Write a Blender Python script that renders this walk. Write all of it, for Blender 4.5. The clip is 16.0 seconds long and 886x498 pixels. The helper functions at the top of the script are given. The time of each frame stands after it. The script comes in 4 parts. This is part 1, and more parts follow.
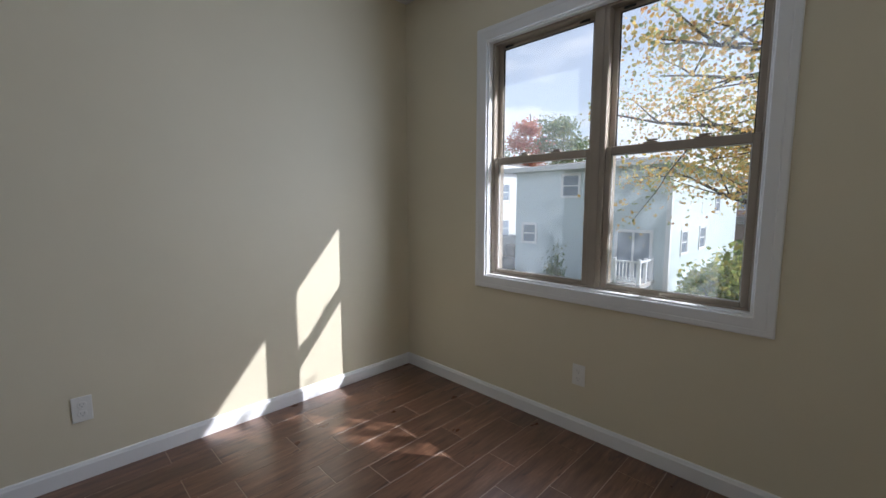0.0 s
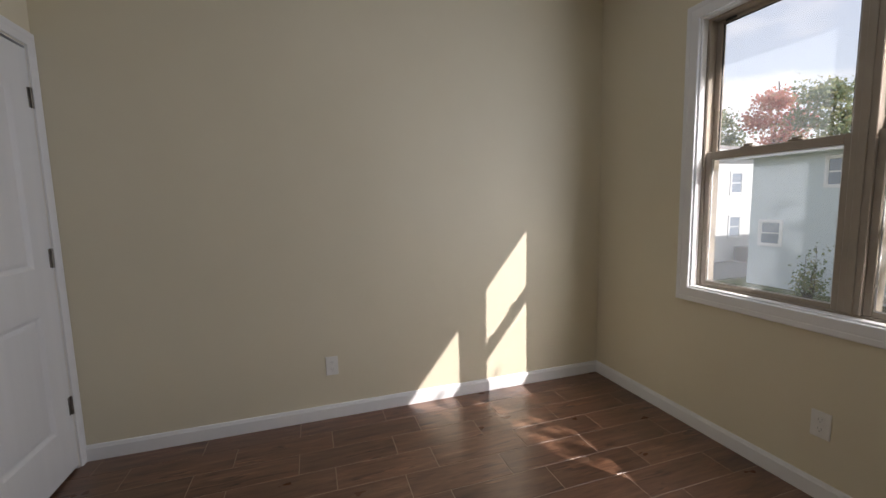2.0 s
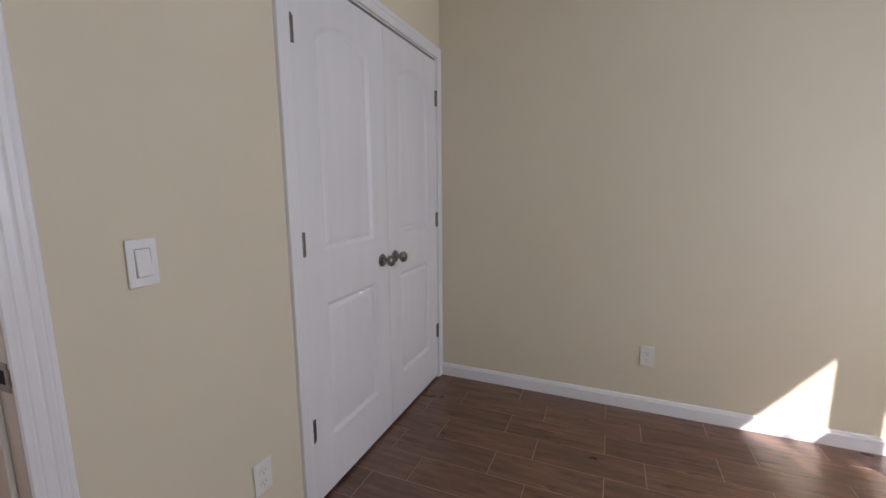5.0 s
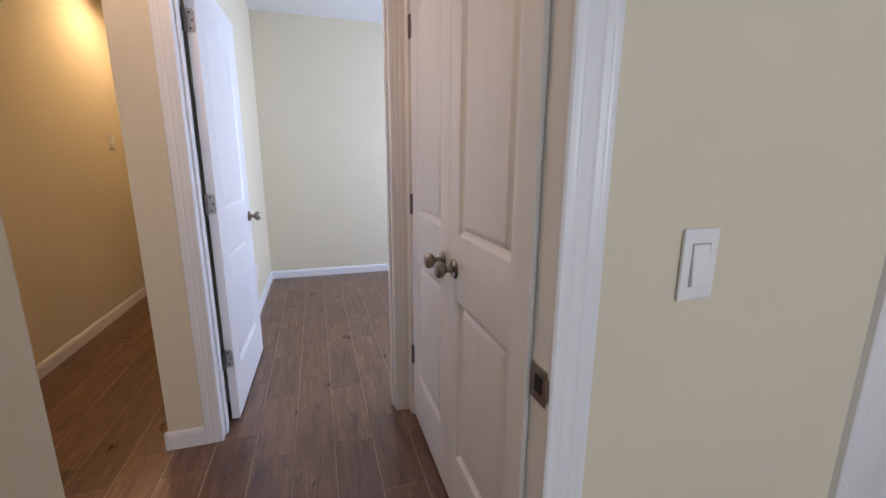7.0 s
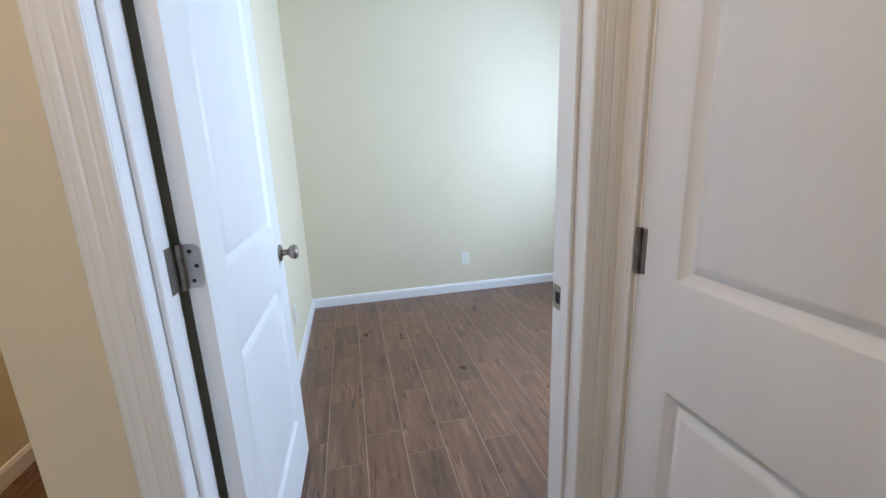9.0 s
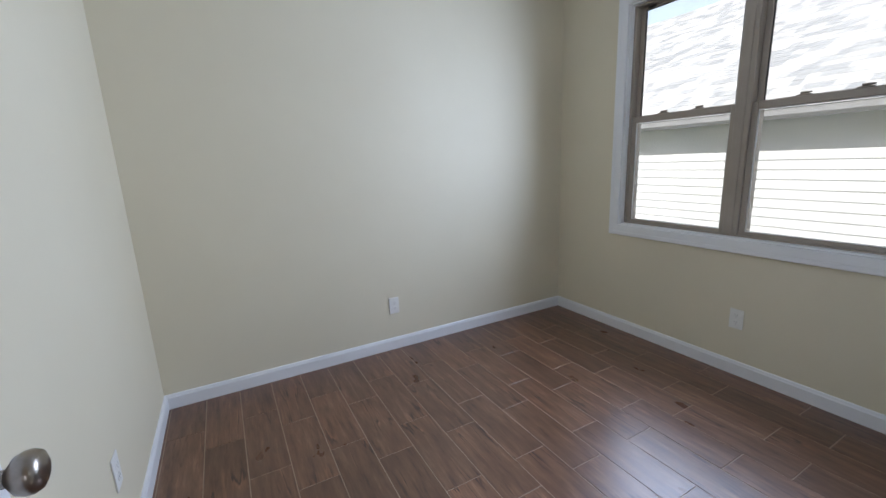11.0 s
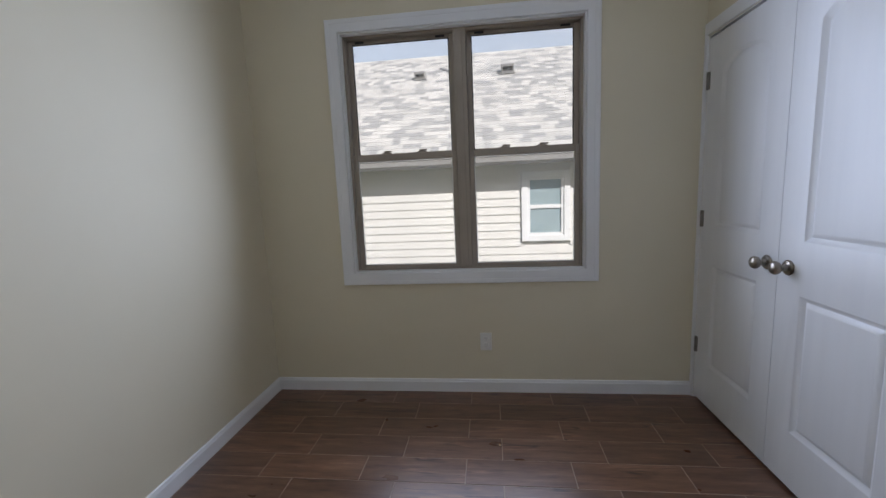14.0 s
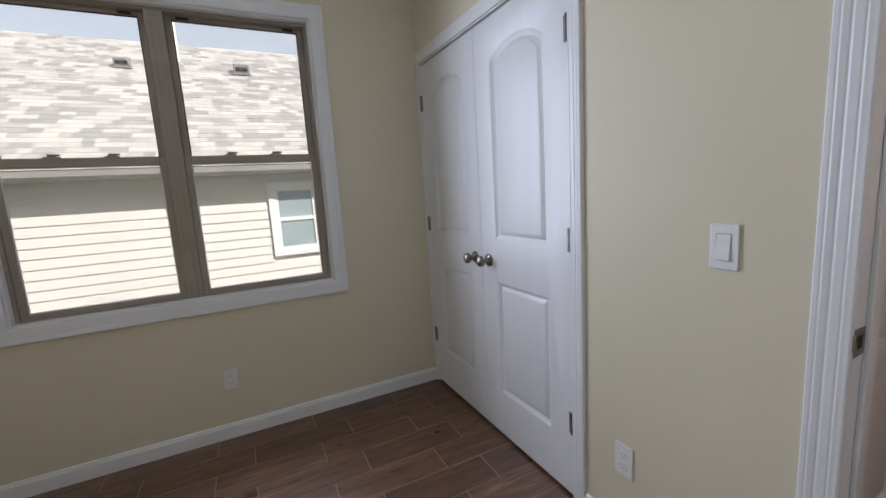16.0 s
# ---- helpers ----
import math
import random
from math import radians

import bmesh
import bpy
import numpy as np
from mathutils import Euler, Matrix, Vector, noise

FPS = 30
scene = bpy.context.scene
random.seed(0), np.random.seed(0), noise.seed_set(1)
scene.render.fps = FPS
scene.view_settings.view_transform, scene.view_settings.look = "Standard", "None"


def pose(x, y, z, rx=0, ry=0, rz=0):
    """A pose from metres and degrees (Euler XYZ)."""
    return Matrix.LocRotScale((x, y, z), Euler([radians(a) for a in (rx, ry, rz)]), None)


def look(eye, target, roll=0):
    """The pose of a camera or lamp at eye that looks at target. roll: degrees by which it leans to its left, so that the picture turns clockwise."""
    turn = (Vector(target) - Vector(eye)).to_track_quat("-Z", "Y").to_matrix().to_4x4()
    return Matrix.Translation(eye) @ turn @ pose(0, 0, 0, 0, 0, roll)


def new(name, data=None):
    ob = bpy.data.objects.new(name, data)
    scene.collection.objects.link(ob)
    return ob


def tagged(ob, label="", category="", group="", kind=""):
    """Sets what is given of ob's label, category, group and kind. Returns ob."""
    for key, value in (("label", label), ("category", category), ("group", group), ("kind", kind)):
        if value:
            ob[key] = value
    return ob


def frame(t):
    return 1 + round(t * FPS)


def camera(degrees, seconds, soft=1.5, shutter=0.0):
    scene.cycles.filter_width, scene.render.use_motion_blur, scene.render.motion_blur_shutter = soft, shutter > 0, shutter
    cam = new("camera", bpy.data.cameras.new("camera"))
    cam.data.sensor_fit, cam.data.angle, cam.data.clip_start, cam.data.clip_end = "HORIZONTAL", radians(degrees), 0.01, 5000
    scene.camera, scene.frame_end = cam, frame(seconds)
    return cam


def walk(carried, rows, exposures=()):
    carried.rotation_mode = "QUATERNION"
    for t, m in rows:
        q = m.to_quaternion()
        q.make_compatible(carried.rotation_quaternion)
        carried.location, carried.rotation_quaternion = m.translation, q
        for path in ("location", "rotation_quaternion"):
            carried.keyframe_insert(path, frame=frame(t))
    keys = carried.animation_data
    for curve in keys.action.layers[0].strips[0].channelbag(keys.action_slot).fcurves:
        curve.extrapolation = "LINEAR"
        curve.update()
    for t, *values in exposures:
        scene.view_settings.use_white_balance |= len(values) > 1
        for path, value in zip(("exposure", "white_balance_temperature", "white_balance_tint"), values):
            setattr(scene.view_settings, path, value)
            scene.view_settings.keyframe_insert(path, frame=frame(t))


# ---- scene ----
cam = camera(95.1, 16.0)
PATH = [
    (0, (2.382, 1.177, 1.245), (0.98, 2.586, 1.027), 0.0),
    (0.5, (2.431, 1.194, 1.256), (0.869, 2.421, 1.024), -0.0),
    (1, (2.447, 1.206, 1.269), (0.742, 2.225, 1.032), -0.6),
    (1.5, (2.452, 1.217, 1.277), (0.638, 2.026, 1.047), -1.1),
    (2, (2.468, 1.189, 1.292), (0.577, 1.8, 1.069), -1.3),
    (2.5, (2.484, 1.163, 1.299), (0.538, 1.572, 1.08), -1.2),
    (3, (2.486, 1.182, 1.297), (0.507, 1.368, 1.072), -1.0),
    (5.5, (2.439, 0.914, 1.279), (0.783, -0.158, 0.952), 0.0),
    (6, (2.439, 0.764, 1.275), (1.068, -0.65, 0.925), 0.4),
    (6.5, (2.439, 0.639, 1.272), (1.481, -1.074, 0.889), 0.5),
    (7, (2.405, 0.475, 1.263), (1.825, -1.393, 0.842), 0.3),
    (7.5, (2.44, 0.214, 1.261), (2.047, -1.698, 0.823), -0.6),
    (8, (2.465, -0.091, 1.264), (2.125, -2.01, 0.817), -1.5),
    (8.5, (2.489, -0.384, 1.274), (2.14, -2.299, 0.815), -2.0),
    (9, (2.537, -0.668, 1.276), (2.112, -2.566, 0.812), -2.2),
    (9.5, (2.542, -0.923, 1.278), (2.034, -2.801, 0.814), -2.3),
    (9.7, (2.531, -1.025, 1.274), (1.986, -2.894, 0.814), -2.2),
    (12, (2.483, -2.067, 1.299), (1.131, -3.495, 0.934), -2.5),
    (12.5, (2.434, -2.302, 1.281), (0.855, -3.485, 0.956), -2.4),
    (13, (2.413, -2.518, 1.281), (0.632, -3.376, 0.977), -2.4),
    (13.5, (2.457, -2.676, 1.269), (0.551, -3.216, 0.991), -2.4),
    (14, (2.472, -2.711, 1.292), (0.506, -2.94, 1.008), -2.5),
    (14.5, (2.454, -2.723, 1.286), (0.473, -2.679, 1.012), -2.5),
    (15, (2.434, -2.712, 1.296), (0.474, -2.429, 1.021), -2.7),
    (15.5, (2.422, -2.686, 1.293), (0.519, -2.136, 1.017), -3.1),
    (16, (2.412, -2.597, 1.293), (0.636, -1.725, 0.997), -3.5),
]
EXPOSURE = [(0, 0.25, 6100, 12), (1.5, 0.31, 6700, 15), (3, 0.42, 7100, 16), (5.5, 0.90, 6600, 20), (7.0, 1.04, 6400, 16), (7.5, 1.06, 6250, 14),
            (8.5, 1.28, 6100, 3), (9.7, 1.06, 6250, 3), (12.0, 0.27, 6600, 14), (14.5, 0.05, 6900, 12), (16, 0.2, 7200, 13)]
walk(cam, [(t, look(e, g, r)) for t, e, g, r in PATH], EXPOSURE)

# ---- light ----
SUN_TO = Vector((1.0, 0.77, 0.97)).normalized()
world = bpy.data.worlds.new("sky")
scene.world = world
world.use_nodes = True
wn, wl = world.node_tree.nodes, world.node_tree.links
wn.clear()
sky = wn.new("ShaderNodeTexSky")
sky.sky_type = 'NISHITA'
sky.sun_disc = False
sky.sun_elevation = math.asin(SUN_TO.z)
sky.sun_rotation = math.atan2(SUN_TO.x, SUN_TO.y)
sky.altitude = 50
sky_out = wn.new("ShaderNodeOutputWorld")
sky_bg = wn.new("ShaderNodeBackground")
sky_bg.inputs["Strength"].default_value = 0.15
w_co = wn.new("ShaderNodeTexCoord")
w_map = wn.new("ShaderNodeMapping")
w_map.inputs["Scale"].default_value = (2.2, 2.2, 7.0)
w_noise = wn.new("ShaderNodeTexNoise")
w_noise.inputs["Scale"].default_value = 1.6
w_noise.inputs["Detail"].default_value = 7
w_ramp = wn.new("ShaderNodeValToRGB")
w_ramp.color_ramp.elements[0].position = 0.56
w_ramp.color_ramp.elements[0].color = (0.42, 0.42, 0.42, 1)
w_ramp.color_ramp.elements[1].position = 0.80
w_mix = wn.new("ShaderNodeMixRGB")
w_mix.inputs[2].default_value = (6.2, 6.45, 6.9, 1)
wl.new(w_co.outputs["Generated"], w_map.inputs[0])
wl.new(w_map.outputs[0], w_noise.inputs["Vector"])
wl.new(w_noise.outputs["Fac"], w_ramp.inputs[0])
w_sep = wn.new("ShaderNodeSeparateXYZ")
w_haze = wn.new("ShaderNodeMapRange")
w_haze.inputs["From Min"].default_value, w_haze.inputs["From Max"].default_value = 0.17, 0.25
w_haze.inputs["To Min"].default_value, w_haze.inputs["To Max"].default_value = 0.85, 0.0
w_max = wn.new("ShaderNodeMath")
w_max.operation = 'MAXIMUM'
wl.new(w_co.outputs["Generated"], w_sep.inputs[0])
w_edge = wn.new("ShaderNodeMath")
w_edge.operation = 'MULTIPLY_ADD'
w_edge.inputs[1].default_value = -0.28
w_low = wn.new("ShaderNodeMath")
w_low.operation = 'ADD'
w_low.inputs[1].default_value = 0.14
wl.new(w_noise.outputs["Fac"], w_edge.inputs[0])
wl.new(w_sep.outputs["Z"], w_low.inputs[0])
wl.new(w_low.outputs[0], w_edge.inputs[2])
wl.new(w_edge.outputs[0], w_haze.inputs["Value"])
wl.new(w_haze.outputs[0], w_max.inputs[0])
wl.new(w_ramp.outputs[0], w_max.inputs[1])
wl.new(w_max.outputs[0], w_mix.inputs[0])
wl.new(sky.outputs[0], w_mix.inputs[1])
wl.new(w_mix.outputs[0], sky_bg.inputs["Color"])
wl.new(sky_bg.outputs[0], sky_out.inputs[0])

sun_data = bpy.data.lights.new("sun", 'SUN')
sun_data.energy = 5.0
sun_data.angle = radians(0.4)
sun_data.color = (0.975, 0.985, 1.0)
sun = new("sun", sun_data)
sun.matrix_world = look((12, 9, 12), Vector((12, 9, 12)) - SUN_TO)


def sky_lamp(name, x, y, z, rz, w, h, watts, color=(0.72, 0.82, 1.0), spread=150):
    """Skylight that enters by a window's opening."""
    d = bpy.data.lights.new(name, 'AREA')
    d.shape, d.size, d.size_y, d.energy, d.color = 'RECTANGLE', w, h, watts, color
    d.spread = radians(spread)
    ob = new(name, d)
    ob.matrix_world = pose(x, y, z, 90, 0, rz) @ pose(0, 0, 0, 180, 0, 0)
    return ob


LAMP_A, LAMP_B, LAMP_HALL = 15.0, 28.5, 25.0
lamp_a = sky_lamp("skylight_a", 0, 0, 0, 0, 1.25, 1.3, LAMP_A, spread=166)
lamp_a.matrix_world = look((1.453, 3.214, 1.51), (1.453, 0.0, 1.51))
lamp_b = sky_lamp("skylight_b", 0, 0, 0, 0, 1.25, 1.3, LAMP_B, (0.58, 0.71, 1.0))
lamp_b.matrix_world = look((-0.024, -2.856, 1.515), (3.0, -2.856, 1.515))


# ---- materials ----
def principled(name, color=(0.8, 0.8, 0.8), rough=0.5, metal=0.0, spec=0.5):
    m = bpy.data.materials.new(name)
    m.use_nodes = True
    b = m.node_tree.nodes["Principled BSDF"]
    b.inputs["Base Color"].default_value = (*color, 1)
    b.inputs["Roughness"].default_value = rough
    b.inputs["Metallic"].default_value = metal
    b.inputs["Specular IOR Level"].default_value = spec
    return m, m.node_tree.nodes, m.node_tree.links, b


def noise_tex(n, l, scale, detail=4, stretch=(1, 1, 1), coords="Object", rough=0.55, shift=None):
    co = n.new("ShaderNodeTexCoord")
    mp = n.new("ShaderNodeMapping")
    mp.inputs["Scale"].default_value = stretch
    l.new(co.outputs[coords], mp.inputs[0])
    if shift is not None:
        l.new(shift, mp.inputs["Location"])
    t = n.new("ShaderNodeTexNoise")
    t.inputs["Scale"].default_value = scale
    t.inputs["Detail"].default_value = detail
    t.inputs["Roughness"].default_value = rough
    l.new(mp.outputs[0], t.inputs["Vector"])
    return t


def ramp(n, l, src, stops):
    r = n.new("ShaderNodeValToRGB")
    e = r.color_ramp.elements
    while len(e) < len(stops):
        e.new(0.5)
    for i, (p, c) in enumerate(stops):
        e[i].position = p
        e[i].color = (*c, 1)
    l.new(src, r.inputs[0])
    return r


def mottled(name, c0, c1, scale, rough, bump=0.0, bump_scale=200, coords="Object", metal=0.0, spec=0.5,
            stretch=(1, 1, 1), rough_var=0.0):
    """A material with soft variation of colour at one scale and fine relief at another."""
    m, n, l, b = principled(name, c0, rough, metal, spec)
    t = noise_tex(n, l, scale, 5, stretch, coords)
    r = ramp(n, l, t.outputs["Fac"], [(0.3, c0), (0.7, c1)])
    l.new(r.outputs[0], b.inputs["Base Color"])
    if rough_var:
        mr = n.new("ShaderNodeMapRange")
        mr.inputs["To Min"].default_value = rough - rough_var
        mr.inputs["To Max"].default_value = rough + rough_var
        l.new(t.outputs["Fac"], mr.inputs["Value"])
        l.new(mr.outputs[0], b.inputs["Roughness"])
    if bump:
        t2 = noise_tex(n, l, bump_scale, 3, stretch, coords)
        bp = n.new("ShaderNodeBump")
        bp.inputs["Strength"].default_value = bump
        bp.inputs["Distance"].default_value = 0.002
        l.new(t2.outputs["Fac"], bp.inputs["Height"])
        l.new(bp.outputs[0], b.inputs["Normal"])
    return m


def varied(name, stops, rough, per="object", grain=None, spec=0.4, bump=0.0):
    """Colour by the piece: Object Info's Random for objects, Random Per Island for joined pieces."""
    m, n, l, b = principled(name, stops[0][1], rough, 0, spec)
    if per == "object":
        src = n.new("ShaderNodeObjectInfo").outputs["Random"]
    else:
        src = n.new("ShaderNodeNewGeometry").outputs["Random Per Island"]
    r = ramp(n, l, src, stops)
    out = r.outputs[0]
    if grain:
        t = noise_tex(n, l, grain, 5)
        mx = n.new("ShaderNodeMixRGB")
        mx.blend_type = 'MULTIPLY'
        mx.inputs[0].default_value = 0.6
        g = ramp(n, l, t.outputs["Fac"], [(0.3, (0.72, 0.72, 0.72)), (0.7, (1.15, 1.15, 1.15))])
        l.new(out, mx.inputs[1])
        l.new(g.outputs[0], mx.inputs[2])
        out = mx.outputs[0]
        if bump:
            bp = n.new("ShaderNodeBump")
            bp.inputs["Strength"].default_value = bump
            bp.inputs["Distance"].default_value = 0.004
            l.new(t.outputs["Fac"], bp.inputs["Height"])
            l.new(bp.outputs[0], b.inputs["Normal"])
    l.new(out, b.inputs["Base Color"])
    return m


def leafy(m):
    """Leaves let part of the light through."""
    n, l = m.node_tree.nodes, m.node_tree.links
    b = n["Principled BSDF"]
    tr = n.new("ShaderNodeBsdfTranslucent")
    l.new(b.inputs["Base Color"].links[0].from_socket, tr.inputs["Color"])
    mx = n.new("ShaderNodeMixShader")
    mx.inputs[0].default_value = 0.75
    l.new(b.outputs[0], mx.inputs[1])
    l.new(tr.outputs[0], mx.inputs[2])
    l.new(mx.outputs[0], n["Material Output"].inputs["Surface"])


M_WALL = mottled("cream_wall_paint", (0.700, 0.633, 0.478), (0.732, 0.665, 0.508), 1.3, 0.55, 0.10, 160, spec=0.3, rough_var=0.06)
M_CEIL = mottled("ceiling_paint", (0.78, 0.78, 0.77), (0.82, 0.82, 0.81), 1.5, 0.8, 0.12, 120)
M_TRIM = mottled("white_trim_paint", (0.78, 0.78, 0.78), (0.82, 0.82, 0.82), 3.0, 0.32, 0.015, 60, stretch=(1, 1, 0.15))
M_DOOR = mottled("white_door_paint", (0.76, 0.76, 0.76), (0.80, 0.80, 0.80), 2.5, 0.36, 0.09, 70, stretch=(6, 6, 0.35), rough_var=0.05)
M_VINYL = mottled("tan_window_vinyl", (0.34, 0.29, 0.235), (0.39, 0.335, 0.275), 6.0, 0.42, 0.04, 200)
M_GASKET = principled("dark_gasket", (0.02, 0.02, 0.02), 0.6)[0]
M_NICKEL = mottled("brushed_nickel", (0.27, 0.235, 0.20), (0.35, 0.31, 0.27), 60, 0.28, 0.06, 300, metal=1.0)
M_STEEL = mottled("satin_hinge_steel", (0.20, 0.18, 0.165), (0.28, 0.26, 0.24), 40, 0.34, 0.05, 300, metal=1.0)
# the same hinge steel, coloured paler for plates that catch the light
M_STEEL_LIT = mottled("satin_hinge_steel_lit", (0.42, 0.40, 0.38), (0.52, 0.50, 0.47), 40, 0.36, 0.05, 300, metal=1.0)
M_DARK = principled("dark_hole", (0.015, 0.014, 0.012), 0.8)[0]
M_PLATE = mottled("white_plate_plastic", (0.80, 0.80, 0.78), (0.84, 0.84, 0.82), 20, 0.3)
M_ALMOND = mottled("almond_plate_plastic", (0.78, 0.765, 0.72), (0.82, 0.805, 0.76), 20, 0.35)
# flat grey painted for the shade in switch gaps and outlet slots
M_GAP_SHADE = principled("grey_gap_shade", (0.42, 0.41, 0.39), 0.6)[0]
M_GROUT = mottled("tan_grout", (0.34, 0.265, 0.205), (0.44, 0.35, 0.28), 9, 0.85, 0.3, 300)
M_VOID = principled("unlit_void", (0.25, 0.22, 0.18), 0.9)[0]

# clear window glass
M_GLASS, gn, gl, gb = principled("window_glass", (1, 1, 1), 0.0)
gb.inputs["Transmission Weight"].default_value = 1.0
gb.inputs["IOR"].default_value = 1.45
# pale film mixed into the panes: sunlit dust plus painted glare over the view
g_dust_glare = gn.new("ShaderNodeBsdfTranslucent")
g_dust_glare.inputs["Color"].default_value = (0.80, 0.87, 0.95, 1)
g_noise = noise_tex(gn, gl, 3.0, 5)
g_amt = gn.new("ShaderNodeMapRange")
g_amt.inputs["From Min"].default_value, g_amt.inputs["From Max"].default_value = 0.3, 0.7
g_amt.inputs["To Min"].default_value, g_amt.inputs["To Max"].default_value = 0.04, 0.08
gl.new(g_noise.outputs["Fac"], g_amt.inputs["Value"])
g_mix = gn.new("ShaderNodeMixShader")
gl.new(g_amt.outputs[0], g_mix.inputs[0])
gl.new(gb.outputs[0], g_mix.inputs[1])
gl.new(g_dust_glare.outputs[0], g_mix.inputs[2])
gl.new(g_mix.outputs[0], gn["Material Output"].inputs["Surface"])


def tile_material():
    """Wood-look porcelain plank: brown body, long grain, dark knots, soft satin glaze."""
    m, n, l, b = principled("wood_look_tile", (0.15, 0.08, 0.05), 0.3, 0, 0.85)
    info = n.new("ShaderNodeObjectInfo")
    sc = n.new("ShaderNodeVectorMath")
    sc.operation = 'SCALE'
    sc.inputs[0].default_value = (37.0, 91.0, 13.0)
    l.new(info.outputs["Random"], sc.inputs["Scale"])
    sh = sc.outputs[0]
    grain = noise_tex(n, l, 7, 8, (4.4, 0.45, 1), shift=sh, rough=0.66)
    fine = noise_tex(n, l, 60, 4, (5, 0.35, 1), shift=sh)
    cloud = noise_tex(n, l, 5, 3, (1.6, 0.8, 1), shift=sh)
    body = ramp(n, l, grain.outputs["Fac"], [(0.30, (0.066, 0.029, 0.016)), (0.42, (0.132, 0.062, 0.035)),
                                            (0.57, (0.178, 0.090, 0.053)), (0.74, (0.280, 0.166, 0.108))])
    m1 = n.new("ShaderNodeMixRGB")
    m1.blend_type = 'MULTIPLY'
    m1.inputs[0].default_value = 0.42
    f = ramp(n, l, fine.outputs["Fac"], [(0.3, (0.6, 0.58, 0.55)), (0.65, (1.2, 1.2, 1.2))])
    l.new(body.outputs[0], m1.inputs[1])
    l.new(f.outputs[0], m1.inputs[2])
    m2 = n.new("ShaderNodeMixRGB")
    m2.blend_type = 'MULTIPLY'
    m2.inputs[0].default_value = 0.4
    c = ramp(n, l, cloud.outputs["Fac"], [(0.25, (0.6, 0.58, 0.56)), (0.55, (1.0, 1.0, 1.0)), (0.8, (1.25, 1.2, 1.15))])
    l.new(m1.outputs[0], m2.inputs[1])
    l.new(c.outputs[0], m2.inputs[2])
    # knots: sparse dark spots drawn out along the plank
    knot = n.new("ShaderNodeTexVoronoi")
    knot.inputs["Scale"].default_value = 5.2
    kco = n.new("ShaderNodeTexCoord")
    kmp = n.new("ShaderNodeMapping")
    kmp.inputs["Scale"].default_value = (2.6, 0.85, 1)
    l.new(kco.outputs["Object"], kmp.inputs[0])
    l.new(sh, kmp.inputs["Location"])
    warp = n.new("ShaderNodeMixRGB")
    warp.inputs[0].default_value = 0.12
    l.new(kmp.outputs[0], warp.inputs[1])
    l.new(grain.outputs["Color"], warp.inputs[2])
    l.new(warp.outputs[0], knot.inputs["Vector"])
    k = ramp(n, l, knot.outputs["Distance"], [(0.02, (0.28, 0.24, 0.21)), (0.09, (0.60, 0.56, 0.53)), (0.24, (1, 1, 1))])
    m3 = n.new("ShaderNodeMixRGB")
    m3.blend_type = 'MULTIPLY'
    m3.inputs[0].default_value = 0.62
    l.new(m2.outputs[0], m3.inputs[1])
    l.new(k.outputs[0], m3.inputs[2])
    # wandering dark cracks along the grain, in patches
    vein = noise_tex(n, l, 6.5, 4, (3.0, 0.20, 1), shift=sh, rough=0.42)
    vr = ramp(n, l, vein.outputs["Fac"], [(0.470, (1, 1, 1)), (0.488, (0.30, 0.26, 0.24)), (0.498, (0.34, 0.30, 0.28)), (0.510, (1.45, 1.42, 1.38)),
                                          (0.55, (1, 1, 1))])
    vmask = ramp(n, l, cloud.outputs["Fac"], [(0.47, (0, 0, 0)), (0.60, (1, 1, 1))])
    mv = n.new("ShaderNodeMixRGB")
    mv.blend_type = 'MULTIPLY'
    l.new(vmask.outputs[0], mv.inputs[0])
    l.new(m3.outputs[0], mv.inputs[1])
    l.new(vr.outputs[0], mv.inputs[2])
    # each tile a little lighter or darker
    tone = ramp(n, l, info.outputs["Random"], [(0.0, (0.84, 0.83, 0.83)), (0.5, (1.0, 1.0, 1.0)), (1.0, (1.15, 1.13, 1.11))])
    m4 = n.new("ShaderNodeMixRGB")
    m4.blend_type = 'MULTIPLY'
    m4.inputs[0].default_value = 1.0
    l.new(mv.outputs[0], m4.inputs[1])
    l.new(tone.outputs[0], m4.inputs[2])
    l.new(m4.outputs[0], b.inputs["Base Color"])
    mr = n.new("ShaderNodeMapRange")
    mr.inputs["To Min"].default_value = 0.22
    mr.inputs["To Max"].default_value = 0.40
    l.new(cloud.outputs["Fac"], mr.inputs["Value"])
    l.new(mr.outputs[0], b.inputs["Roughness"])
    bp = n.new("ShaderNodeBump")
    bp.inputs["Strength"].default_value = 0.16
    bp.inputs["Distance"].default_value = 0.0015
    l.new(fine.outputs["Fac"], bp.inputs["Height"])
    l.new(bp.outputs[0], b.inputs["Normal"])
    return m


M_TILE = tile_material()
M_SIDING = mottled("cream_vinyl_siding", (0.68, 0.66, 0.63), (0.73, 0.71, 0.675), 2.0, 0.5, 0.08, 60, stretch=(1, 0.3, 1))
M_WHITE_EXT = mottled("white_exterior_trim", (0.74, 0.74, 0.74), (0.80, 0.80, 0.80), 3.0, 0.5)
M_SOFFIT = mottled("grey_gutter_metal", (0.25, 0.24, 0.23), (0.30, 0.29, 0.28), 4.0, 0.45)
SHINGLE_STOPS = [(0.0, (0.29, 0.29, 0.285)), (0.35, (0.37, 0.365, 0.35)), (0.55, (0.46, 0.445, 0.42)), (1.0, (0.55, 0.53, 0.50))]
M_SHINGLE = varied("asphalt_shingle", SHINGLE_STOPS, 0.9, "object", 45, 0.2, 0.4)
M_SHINGLE_J = varied("asphalt_shingle_field", SHINGLE_STOPS, 0.9, "island", 45, 0.2, 0.4)
